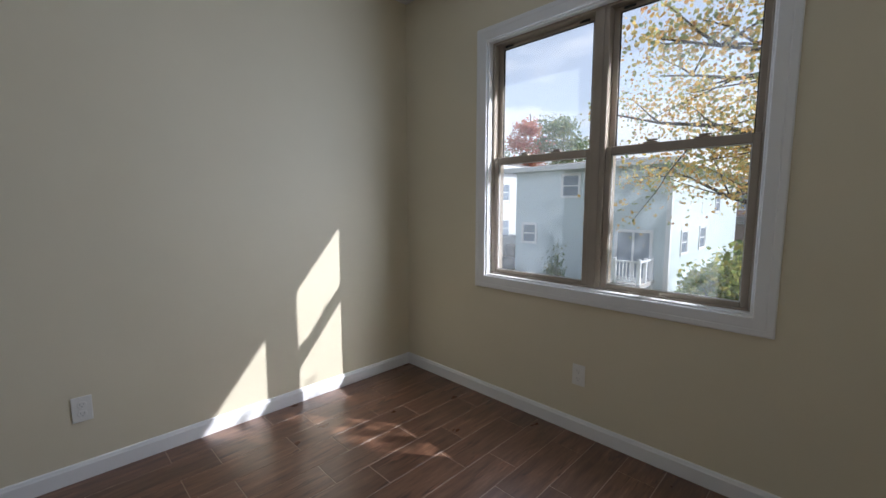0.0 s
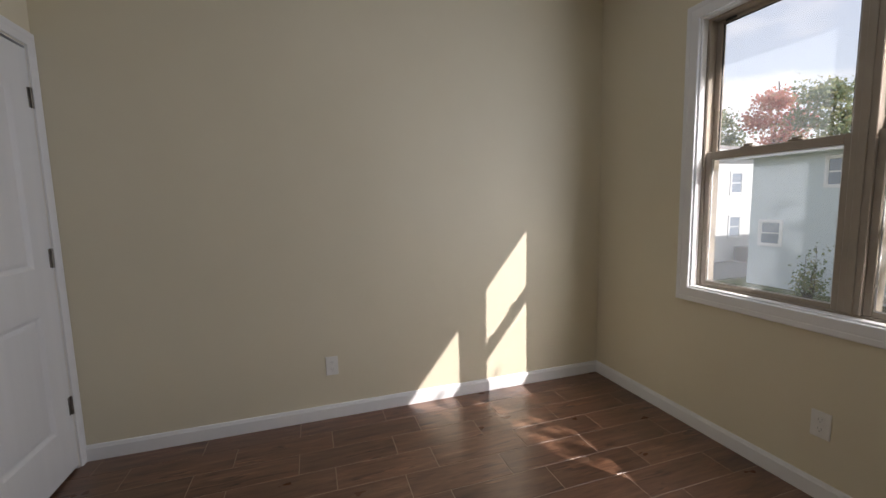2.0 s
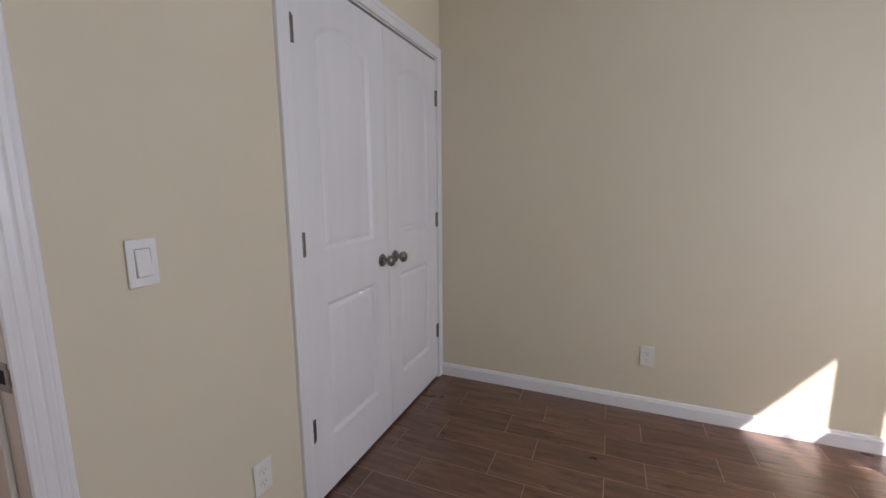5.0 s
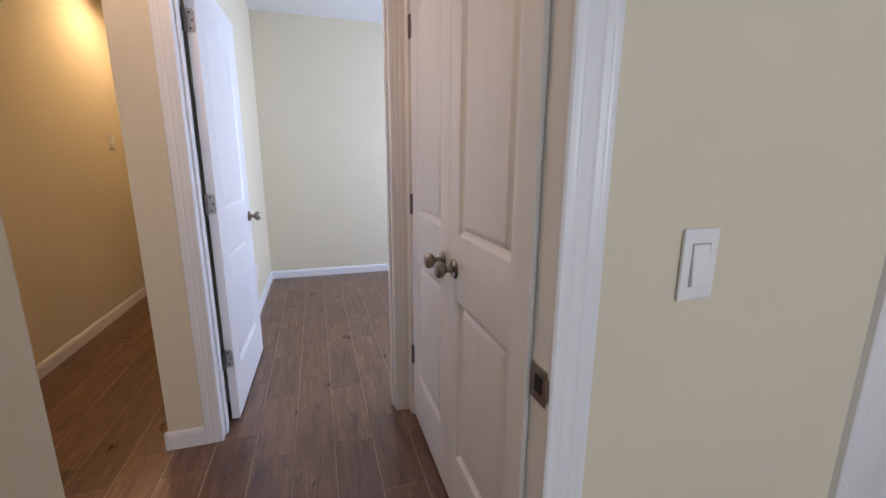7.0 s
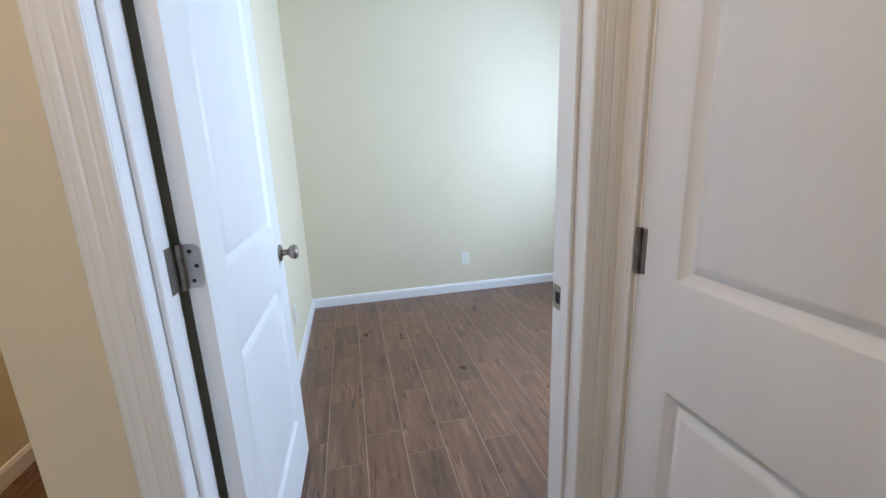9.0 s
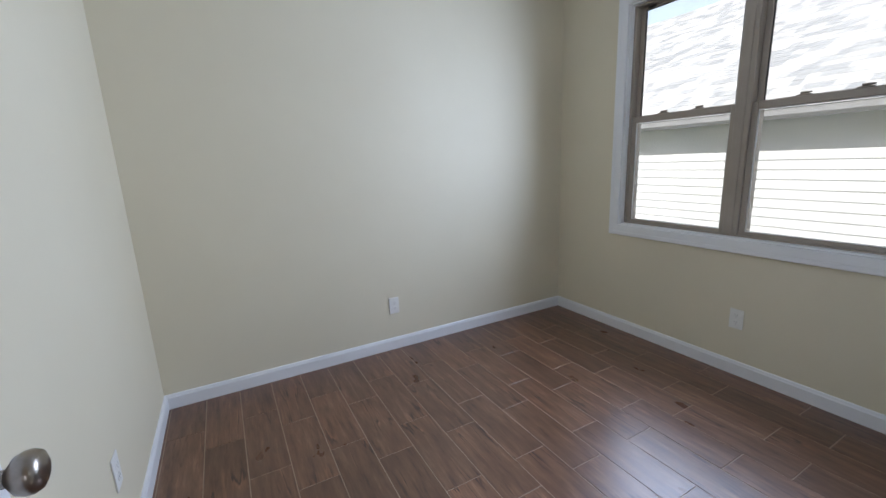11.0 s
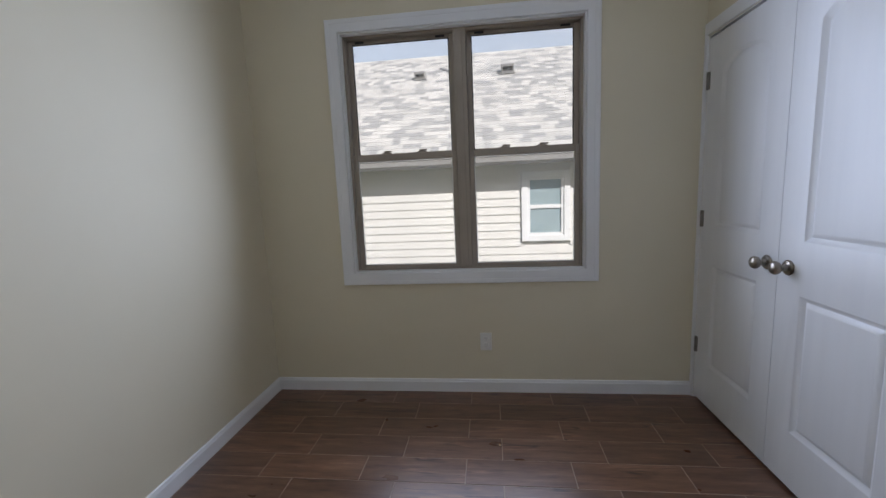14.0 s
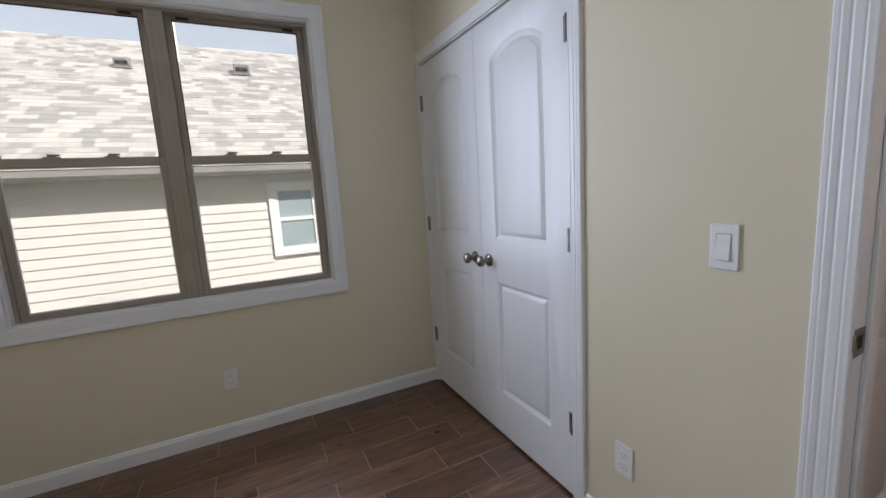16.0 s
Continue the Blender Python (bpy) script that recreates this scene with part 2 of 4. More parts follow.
M_ROOF_FAR = mottled("far_roof_shingle", (0.20, 0.18, 0.17), (0.28, 0.26, 0.24), 3.0, 0.9, 0.4, 20)
M_GREEN = mottled("sage_siding", (0.58, 0.65, 0.67), (0.62, 0.69, 0.71), 0.8, 0.6, 0.5, 9, stretch=(0.05, 0.05, 1))
M_WHITE_SIDING = mottled("white_siding", (0.68, 0.68, 0.66), (0.74, 0.74, 0.72), 0.8, 0.6, 0.4, 9, stretch=(0.05, 0.05, 1))
M_PINK = mottled("dusty_pink_siding", (0.42, 0.30, 0.27), (0.47, 0.34, 0.31), 0.8, 0.7, 0.4, 9, stretch=(0.05, 0.05, 1))
M_PANE_FAR = mottled("far_window_pane", (0.22, 0.26, 0.31), (0.30, 0.34, 0.39), 1.2, 0.12)
M_PANE_BLIND = mottled("pane_with_blind", (0.26, 0.34, 0.36), (0.34, 0.42, 0.44), 3.0, 0.2)
M_DECK = mottled("weathered_deck_wood", (0.36, 0.33, 0.30), (0.46, 0.43, 0.39), 4, 0.8, 0.2, 50)
M_GRASS = mottled("lawn", (0.07, 0.10, 0.035), (0.15, 0.15, 0.07), 0.6, 0.95, 0.6, 14)
M_DRIVE = mottled("asphalt_drive", (0.10, 0.10, 0.10), (0.14, 0.14, 0.14), 1.5, 0.9, 0.5, 40)
M_BARK = mottled("grey_brown_bark", (0.060, 0.045, 0.035), (0.115, 0.092, 0.075), 9, 0.95, 0.8, 30, stretch=(1, 1, 0.25))
M_LEAF_MAPLE = varied("autumn_maple_leaf", [(0.0, (0.28, 0.36, 0.20)), (0.30, (0.46, 0.47, 0.20)), (0.50, (0.80, 0.60, 0.20)),
                                           (0.85, (0.82, 0.50, 0.16)), (1.0, (0.60, 0.30, 0.13))], 0.6, "island")
M_LEAF_RED = varied("red_leaf", [(0.0, (0.55, 0.22, 0.18)), (0.5, (0.65, 0.28, 0.22)), (1.0, (0.50, 0.34, 0.20))], 0.7, "island")
M_LEAF_GREEN = varied("green_leaf", [(0.0, (0.17, 0.24, 0.14)), (0.5, (0.25, 0.30, 0.17)), (1.0, (0.38, 0.36, 0.18))], 0.7, "island")
M_LEAF_BUSH = varied("yellow_green_leaf", [(0.0, (0.17, 0.24, 0.08)), (0.5, (0.30, 0.34, 0.11)), (1.0, (0.46, 0.40, 0.12))], 0.7, "island")
for leaf_mat in (M_LEAF_MAPLE, M_LEAF_RED, M_LEAF_GREEN, M_LEAF_BUSH):
    leafy(leaf_mat)


# ---- mesh helpers ----
def box(bm, x0, x1, y0, y1, z0, z1, bevel=0.0, seg=1):
    vs = [bm.verts.new((x, y, z)) for x in (x0, x1) for y in (y0, y1) for z in (z0, z1)]
    q = [(0, 1, 3, 2), (4, 6, 7, 5), (0, 4, 5, 1), (2, 3, 7, 6), (0, 2, 6, 4), (1, 5, 7, 3)]
    fs = [bm.faces.new([vs[i] for i in f]) for f in q]
    if bevel:
        es = list({e for f in fs for e in f.edges})
        bmesh.ops.bevel(bm, geom=es, offset=bevel, segments=seg, affect='EDGES', profile=0.6)
    return bm


def fresh(*boxes, bevel=0.0, seg=1):
    bm = bmesh.new()
    for b in boxes:
        box(bm, *b, bevel=bevel, seg=seg)
    return bm


def lathe(bm, prof, steps=24, axis="y"):
    """Turn (radius, along) points round an axis; along runs to -y, towards the viewer, or up z."""
    rings = []
    for r, a in prof:
        ring = []
        for i in range(steps):
            t = 2 * math.pi * i / steps
            c, s = r * math.cos(t), r * math.sin(t)
            ring.append(bm.verts.new((c, -a, s) if axis == "y" else (c, s, a)))
        rings.append(ring)
    for p, q in zip(rings, rings[1:]):
        for i in range(steps):
            j = (i + 1) % steps
            bm.faces.new((p[i], p[j], q[j], q[i]))
    bm.faces.new(rings[0])
    bm.faces.new(rings[-1][::-1])
    return bm


def mesh_of(name, bm, mat, smooth=False):
    bmesh.ops.recalc_face_normals(bm, faces=bm.faces)
    me = bpy.data.meshes.new(name)
    bm.to_mesh(me)
    bm.free()
    me.materials.append(mat)
    if smooth:
        for p in me.polygons:
            p.use_smooth = True
        me.set_sharp_from_angle(angle=radians(38))
    return me


def part(name, bm, material, parent, label="", at=None, smooth=False):
    ob = new(name, mesh_of(name, bm, material, smooth))
    ob.parent = parent
    if at is not None:
        ob.matrix_basis = at
    return tagged(ob, label)


def thing(name, m, label, category, group="", kind="", bm=None, material=None, smooth=False):
    ob = new(name, mesh_of(name, bm, material, smooth) if bm else None)
    ob.matrix_basis = m
    return tagged(ob, label, category, group, kind)


def structure(name, bm, material, label, category, smooth=False):
    return thing(name, Matrix(), label, category, "", "structure", bm, material, smooth)


def frame_sweep(bm, x0, x1, z0, z1, prof, closed):
    """Mitred casing round an opening. prof: (out from the opening, proud of the wall), wall face at y = 0, viewer at -y."""
    loops = []
    for o, w in prof:
        if closed:
            pts = [(x0 - o, z0 - o), (x0 - o, z1 + o), (x1 + o, z1 + o), (x1 + o, z0 - o)]
        else:
            pts = [(x0 - o, z0), (x0 - o, z1 + o), (x1 + o, z1 + o), (x1 + o, z0)]
        loops.append([bm.verts.new((x, -w, z)) for x, z in pts])
    k = 4 if closed else 3
    for a, b in zip(loops, loops[1:] + loops[:1]):
        for i in range(k):
            j = (i + 1) % 4
            bm.faces.new((a[i], a[j], b[j], b[i]))
    if not closed:
        bm.faces.new([l[0] for l in loops])
        bm.faces.new([l[3] for l in loops][::-1])
    return bm


CASING_BODY = [(0.008, 0.0112), (0.013, 0.0120), (0.0165, 0.0110), (0.020, 0.0122), (0.033, 0.0128), (0.037, 0.0116), (0.041, 0.0134),
               (0.050, 0.0150), (0.0535, 0.0141), (0.057, 0.0150), (0.064, 0.0148), (0.067, 0.0120), (0.068, 0.0)]
CASING = [(0.005, 0.0), (0.005, 0.009)] + CASING_BODY
CASING_DOORWAY = [(-0.0026, 0.0), (-0.0026, 0.008), (0.001, 0.0108)] + CASING_BODY
WIN_CASING = [(0.0, 0.0), (0.0, 0.012), (0.004, 0.0148), (0.042, 0.0156), (0.046, 0.0148), (0.050, 0.0170), (0.069, 0.0176),
              (0.073, 0.0160), (0.075, 0.0130), (0.075, 0.0)]

# ---- structure ----
XE, YN, YS, YB, YH, CEIL = 2.93, 3.19, -4.16, -1.515, -1.40, 2.68
XL = 1.993            # face of the hall closet wall
DOOR_H = 2.045


def wall(name, axis, f0, f1, a0, a1, openings, label, z1=CEIL + 0.1):
    """A wall between faces f0 and f1, from a0 to a1 along it, with openings (a, b, z0, z1) right through."""
    bm = bmesh.new()
    us = sorted({a0, a1, *(v for o in openings for v in o[:2])})
    zs = sorted({-0.12, z1, *(v for o in openings for v in (o[2] if o[2] > 0 else -0.12, o[3]))})

    def solid(i, j):
        if not (0 <= i < len(us) - 1 and 0 <= j < len(zs) - 1):
            return False
        u, z = (us[i] + us[i + 1]) / 2, (zs[j] + zs[j + 1]) / 2
        return not any(a < u < b and z < hi and (lo == 0 or z > lo) for a, b, lo, hi in openings)

    made = {}

    def vert(i, k, j):
        if (i, k, j) not in made:
            u, f, z = us[i], (f0, f1)[k], zs[j]
            made[i, k, j] = bm.verts.new((u, f, z) if axis == "x" else (f, u, z))
        return made[i, k, j]

    for i in range(len(us) - 1):
        for j in range(len(zs) - 1):
            if solid(i, j):
                for k in (0, 1):
                    bm.faces.new((vert(i, k, j), vert(i + 1, k, j), vert(i + 1, k, j + 1), vert(i, k, j + 1)))
                for di, dj, e in ((-1, 0, ((i, j), (i, j + 1))), (1, 0, ((i + 1, j), (i + 1, j + 1))), (0, -1, ((i, j), (i + 1, j))), (0, 1, ((i, j + 1), (i + 1, j + 1)))):
                    if not solid(i + di, j + dj):
                        (p, q), (r, t) = e
                        bm.faces.new((vert(p, 0, q), vert(p, 1, q), vert(r, 1, t), vert(r, 0, t)))
    return structure(name, bm, M_WALL, label, "wall")


WA = (0.763, 2.142, 0.795, 2.226)      # window of the first room, x and z
WB = (-3.570, -2.143, 0.793, 2.238)    # window of the second room, y and z
CA, CB = (0.058, 1.296), (0.030, 1.286)  # closet openings
DA, DB = (2.092, 2.880), (2.072, 2.883)  # doorways
LN = (-1.338, -0.238)                  # hall closet opening, y
wall("wall_north", "x", YN, YN + 0.17, -0.17, 3.10, [WA], "cream painted plaster wall with a twin window")
wall("wall_west", "y", -0.17, 0.0, YS - 0.17, YN, [WB], "cream painted exterior wall of both bedrooms")
wall("wall_south", "x", YS - 0.17, YS, 0.0, 2.93, [], "cream painted plain bedroom wall")
wall("wall_closet_a", "x", -0.115, 0.0, 0.0, XE, [(*CA, 0, DOOR_H), (*DA, 0, DOOR_H)], "cream wall with closet doors and a doorway")
wall("wall_closet_b", "x", YB, YH, 0.0, 2.93, [(*CB, 0, DOOR_H), (*DB, 0, DOOR_H)], "cream wall with closet doors and a bedroom doorway")
wall("wall_linen", "y", XL - 0.115, XL, YH, -0.115, [(*LN, 0, DOOR_H)], "cream hall wall around the linen closet doors")
wall("wall_east_a", "y", XE, 3.10, -0.115, YN, [], "cream painted plain bedroom wall")
wall("wall_east_b", "y", 2.93, 3.095, -6.2, YH, [], "cream wall between bedroom and passage")
wall("wall_hall_corner", "x", -0.515, -0.405, 2.985, 4.03, [], "cream hall wall that ends in a plain corner")
wall("wall_hall_return", "y", 2.985, 3.10, -0.405, -0.115, [], "cream short hall wall beside the doorway")
wall("wall_passage", "y", 4.03, 4.15, -6.2, -0.405, [], "cream passage wall under warm lamp light")
wall("wall_passage_end", "x", -6.32, -6.2, 2.93, 4.15, [], "cream wall at the end of the passage")
wall("wall_closet_back", "y", 1.40, 1.45, YH, -0.115, [], "plain wall behind the closets")

structure("ceiling", fresh((0.0, 2.9295, YS, YN, CEIL, CEIL + 0.1), (2.9295, 4.03, -6.2, -0.4, CEIL, CEIL + 0.1)), M_CEIL, "white painted flat ceiling", "ceiling")
floor_ob = structure("floor", fresh((-0.15, 3.08, YS - 0.15, YN + 0.15, -0.12, -0.0016), (3.08, 4.13, -6.3, -0.41, -0.12, -0.0016)), M_GROUT,
                     "brown wood-look tile floor with tan grout", "floor")


def baseboard(p0, p1, rz):
    """A run of skirting along a wall face, from p0 to p1 as the viewer sees it left to right."""
    w = math.dist(p0, p1)
    bm = bmesh.new()
    prof = [(0.0, 0.0), (-0.014, 0.0), (-0.014, 0.066), (-0.011, 0.072), (-0.009, 0.080), (-0.005, 0.084), (0.0, 0.084)]
    a = [bm.verts.new((0, y, z)) for y, z in prof]
    b = [bm.verts.new((w, y, z)) for y, z in prof]
    for i in range(len(prof)):
        j = (i + 1) % len(prof)
        bm.faces.new((a[i], a[j], b[j], b[i]))
    bm.faces.new(a)
    bm.faces.new(b[::-1])
    thing("baseboard", pose(p0[0], p0[1], 0, 0, 0, rz), "white painted wooden baseboard along the cream wall", "baseboard", "",
          "structure", bm, M_TRIM)


CW = 0.068
for p0, p1, rz in [
    ((0.0, YN), (XE, YN), 0), ((0.0, 0.0), (0.0, YN), 90), ((XE, YN), (XE, 0.0), -90),
    ((DA[0] - CW, 0.0), (CA[1] + CW, 0.0), 180),
    ((2.93, YS), (0.0, YS), 180), ((0.0, YS), (0.0, YB), 90), ((2.93, YB), (2.93, YS), -90),
    ((CB[1] + CW, YB), (DB[0] - CW, YB), 0),
    ((3.109, YH), (DB[1] + CW, YH), 180), ((3.095, -6.2), (3.095, YH + 0.014), 90), ((4.03, -0.515), (4.03, -6.2), -90),
    ((2.985, -0.115), (2.985, -0.515), -90), ((2.971, -0.515), (4.03, -0.515), 0),
]:
    baseboard(p0, p1, rz)


# ---- windows ----
def window(name, m, w, z0, z1, label):
    """Twin double-hung window. Local x from 0 to w, wall face at y = 0, the room at -y."""
    root = thing(name, m, label, "window", "", "structure")
    part("window_casing", frame_sweep(bmesh.new(), 0, w, z0, z1, WIN_CASING, True), M_TRIM, root, "white moulded wooden window casing")
    t, d = 0.010, 0.040
    part("jamb_liner", fresh((0, t, -0.001, d, z0, z1), (w - t, w, -0.001, d, z0, z1),
                             (t, w - t, -0.001, d, z1 - t, z1), (t, w - t, -0.001, d, z0, z0 + t), bevel=0.002),
         M_TRIM, root, "white painted jamb boards")
    f, c, hb, ht = 0.024, w / 2, 0.018, 0.022
    part("window_frame", fresh((0, f, d, 0.150, z0, z1), (w - f, w, d, 0.150, z0, z1), (f, w - f, d, 0.150, z1 - ht, z1),
                               (f, w - f, d, 0.150, z0, z0 + hb), (c - 0.038, c + 0.038, d - 0.004, 0.186, z0 + hb, z1 - ht), bevel=0.003),
         M_VINYL, root, "tan vinyl window frame")
    part("mullion_cover", fresh((c - 0.014, c + 0.014, d - 0.009, d - 0.004, z0 + 0.02, z1 - ht), bevel=0.0015), M_VINYL, root, "tan vinyl mullion strip")
    part("screw_cap", fresh((c - 0.006, c + 0.006, d - 0.012, d - 0.009, 1.37, 1.405), bevel=0.001), M_VINYL, root, "small tan cap on the mullion")
    meet = 1.513
    for x0, x1 in ((f, c - 0.038), (c + 0.038, w - f)):
        st = 0.029
        for kind, ya, yb, lo, hi, rb, rt in (("lower", 0.050, 0.080, z0 + hb, meet + 0.020, 0.022, 0.040),
                                             ("upper", 0.086, 0.116, meet - 0.020, z1 - ht, 0.040, 0.020)):
            sash = part(kind + "_sash", fresh((x0, x0 + st, ya, yb, lo, hi), (x1 - st, x1, ya, yb, lo, hi),
                                              (x0 + st, x1 - st, ya, yb, lo, lo + rb), (x0 + st, x1 - st, ya, yb, hi - rt, hi), bevel=0.003),
                        M_VINYL, root, "tan vinyl sash")
            pane = part("pane", fresh((x0 + st - 0.004, x1 - st + 0.004, (ya + yb) / 2 - 0.002, (ya + yb) / 2 + 0.002, lo + rb - 0.004, hi - rt + 0.004)),
                        M_GLASS, sash, "clear glass pane")
            pane.visible_shadow = False
            g = 0.005
            a0, a1, b0, b1, yg = x0 + st, x1 - st, lo + rb, hi - rt, (ya + yb) / 2 - 0.006
            part("gasket", fresh((a0, a0 + g, yg, yg + 0.004, b0, b1), (a1 - g, a1, yg, yg + 0.004, b0, b1),
                                 (a0 + g, a1 - g, yg, yg + 0.004, b0, b0 + g), (a0 + g, a1 - g, yg, yg + 0.004, b1 - g, b1)),
                 M_WHITE_EXT if kind == "lower" else M_GASKET, sash, "glazing bead")
            if kind == "lower":
                for k in (0.33, 0.67):
                    x = x0 + (x1 - x0) * k
                    bm = fresh((x - 0.030, x + 0.030, 0.052, 0.078, hi, hi + 0.008), bevel=0.003)
                    box(bm, x - 0.016, x + 0.016, 0.054, 0.076, hi + 0.008, hi + 0.020, 0.005, 2)
                    box(bm, x - 0.005, x + 0.034, 0.048, 0.056, hi + 0.010, hi + 0.018, 0.002)
                    part("sash_lock", bm, M_VINYL, sash, "tan cam sash lock")
            else:
                for k in (0.12, 0.88):
                    x = x0 + (x1 - x0) * k
                    part("tilt_latch", fresh((x - 0.028, x + 0.028, 0.078, 0.086, hi - 0.018, hi - 0.006), bevel=0.002), M_GASKET, sash, "dark tilt latch")
    return root


window("window_1", pose(WA[0], YN, 0), WA[1] - WA[0], WA[2], WA[3], "tan vinyl twin double-hung window with white casing")
window("window_2", pose(0, WB[0], 0, 0, 0, 90), WB[1] - WB[0], WB[2], WB[3], "tan vinyl twin double-hung window facing the neighbour")


# ---- doors ----
def panel_ring(x0, x1, z0, z1, rise, inset):
    """Outline of a panel, its top an arch of the given rise."""
    a, b, lo, hi = x0 + inset, x1 - inset, z0 + inset, z1 - inset
    pts = [(a, lo), (b, lo)]
    if rise <= 0:
        return pts + [(b, hi), (a, hi)]
    n = 14
    for i in range(n + 1):
        u = i / n
        x = b + (a - b) * u
        pts.append((x, hi + rise * (1 - (2 * u - 1) ** 2) ** 0.8))
    return pts


def leaf_mesh(w, h, thick, panels):
    """A moulded two-panel leaf, both faces alike. Local x 0 to w, front at y = 0, back at y = thick."""
    bm = bmesh.new()
    for side in (0, 1):
        def v(x, d, z):
            return bm.verts.new((x, d if side == 0 else thick - d, z))
        rim = [v(0, 0, 0), v(w, 0, 0), v(w, 0, h), v(0, 0, h)]
        edges = [bm.edges.new((rim[i], rim[(i + 1) % 4])) for i in range(4)]
        for x0, x1, z0, z1, rise in panels:
            rings = []
            for inset, depth in ((0.0, 0.0), (0.003, 0.002), (0.018, 0.0135), (0.021, 0.0142), (0.038, 0.005), (0.042, 0.0045)):
                rings.append([v(x, depth, z) for x, z in panel_ring(x0, x1, z0, z1, rise, inset)])
            r0 = rings[0]
            edges += [bm.edges.new((r0[i], r0[(i + 1) % len(r0)])) for i in range(len(r0))]
            for a, b in zip(rings, rings[1:]):
                for i in range(len(a)):
                    j = (i + 1) % len(a)
                    bm.faces.new((a[i], a[j], b[j], b[i]))
            bm.faces.new(rings[-1])
        bmesh.ops.triangle_fill(bm, use_beauty=True, use_dissolve=False, edges=edges, normal=(0, -1, 0))
        if side == 0:
            front = rim
    for i in range(4):
        j = (i + 1) % 4
        bm.faces.new((front[i], front[j], rim[j], rim[i]))
    return bm


KNOB = [(0.001, 0.0), (0.031, 0.0), (0.032, 0.004), (0.028, 0.009), (0.014, 0.012), (0.0115, 0.018), (0.0115, 0.030), (0.016, 0.034),
        (0.024, 0.040), (0.0275, 0.049), (0.0275, 0.056), (0.024, 0.063), (0.016, 0.067), (0.001, 0.068)]


def hinge_bm(s):
    """Butt hinge at the leaf's edge x = 0, s = 1 where the leaf lies to +x."""
    bm = bmesh.new()
    lathe(bm, [(0.0065, -0.046), (0.0065, -0.016), (0.0055, -0.0155), (0.0055, -0.0145), (0.0065, -0.014), (0.0065, 0.014), (0.0055, 0.0145),
               (0.0055, 0.0155), (0.0065, 0.016), (0.0065, 0.046)], 10, "z")
    for q in bm.verts:
        q.co.y -= 0.004
    box(bm, min(-s * 0.004, s * 0.018), max(-s * 0.004, s * 0.018), -0.0028, 0.0008, -0.045, 0.045, 0.0008)
    return bm


def door_leaf(name, m, w, hinge_right, label, knob_z=0.925, stile=0.128, h=2.03, rise=0.062, catch=True, group="", plain_back=False):
    """A closed closet leaf with knob and three hinges."""
    root = thing(name, m, label, "door", group, "structure")
    panels = [(stile, w - stile, 0.232, 0.808, 0.0), (stile, w - stile, 1.020, 1.825, rise)]
    part("slab", leaf_mesh(w, h - 0.017, 0.035, panels), M_DOOR, root, "", pose(0, 0, 0.017), True)
    hx = w if hinge_right else 0.0
    kx = 0.062 if hinge_right else w - 0.062
    part("knob", lathe(bmesh.new(), KNOB, 28), M_NICKEL, root, "round brushed nickel knob", pose(kx, 0, knob_z), True)
    for z in (0.335, 1.075, 1.815):
        part("hinge", hinge_bm(-1 if hinge_right else 1), M_STEEL, root, "satin steel butt hinge", pose(hx, 0, z), True)
    if catch:
        part("ball_catch", fresh((kx - 0.03, kx + 0.03, 0.002, 0.030, h - 0.0005, h + 0.0035), bevel=0.001), M_GASKET, root, "dark ball catch plate")
    return root


def doorway(name, m, w, depth, label, casing_left=True, casing_right=True, back=True, stop=0.045):
    """Jamb boards and casings round an opening. Local x 0 to w, near wall face y = 0, far face y = depth."""
    root = thing(name, m, label, "door frame", "", "structure")
    t, H = 0.018, DOOR_H
    part("jamb", fresh((-0.001, t - 0.015, -0.001, depth + 0.001, 0, H), (w - t + 0.015, w + 0.001, -0.001, depth + 0.001, 0, H),
                       (t - 0.015, w - t + 0.015, -0.001, depth + 0.001, H - 0.003, H + 0.001)), M_TRIM, root)
    if stop is not None:
        part("door_stop", fresh((0.003, 0.013, stop, stop + 0.034, 0, H - 0.013), (w - 0.013, w - 0.003, stop, stop + 0.034, 0, H - 0.013),
                                (0.003, w - 0.003, stop, stop + 0.034, H - 0.013, H - 0.003), bevel=0.002), M_TRIM, root)
    part("casing", frame_sweep(bmesh.new(), 0, w, 0, H, CASING_DOORWAY, False), M_TRIM, root, "white fluted door casing")
    if back:
        bm = frame_sweep(bmesh.new(), 0, w, 0, H, CASING_DOORWAY, False)
        for q in bm.verts:
            q.co.y = depth - q.co.y
        part("casing", bm, M_TRIM, root, "white fluted door casing")
    return root


def narrow_casing(name, m, w, depth, left_width, right_width, label):
    """Closet frame whose casing is cut narrow where it meets a side wall."""
    root = thing(name, m, label, "door frame", "", "structure")
    H = DOOR_H
    part("jamb", fresh((-0.001, 0.003, -0.001, depth, 0, H), (w - 0.003, w + 0.001, -0.001, depth, 0, H), (0.003, w - 0.003, -0.001, depth, H - 0.003, H + 0.001)),
         M_TRIM, root)
    bm = frame_sweep(bmesh.new(), 0, w, 0, H, CASING, False)
    for q in bm.verts:
        x = min(max(q.co.x, -left_width), w + right_width)
        if abs(x - q.co.x) > 0.0005 and q.co.y < -0.001:
            q.co.y = -0.0128
        q.co.x = x
    bmesh.ops.remove_doubles(bm, verts=bm.verts, dist=0.0002)
    part("casing", bm, M_TRIM, root, "white fluted closet casing")
    return root


GAP = 0.003
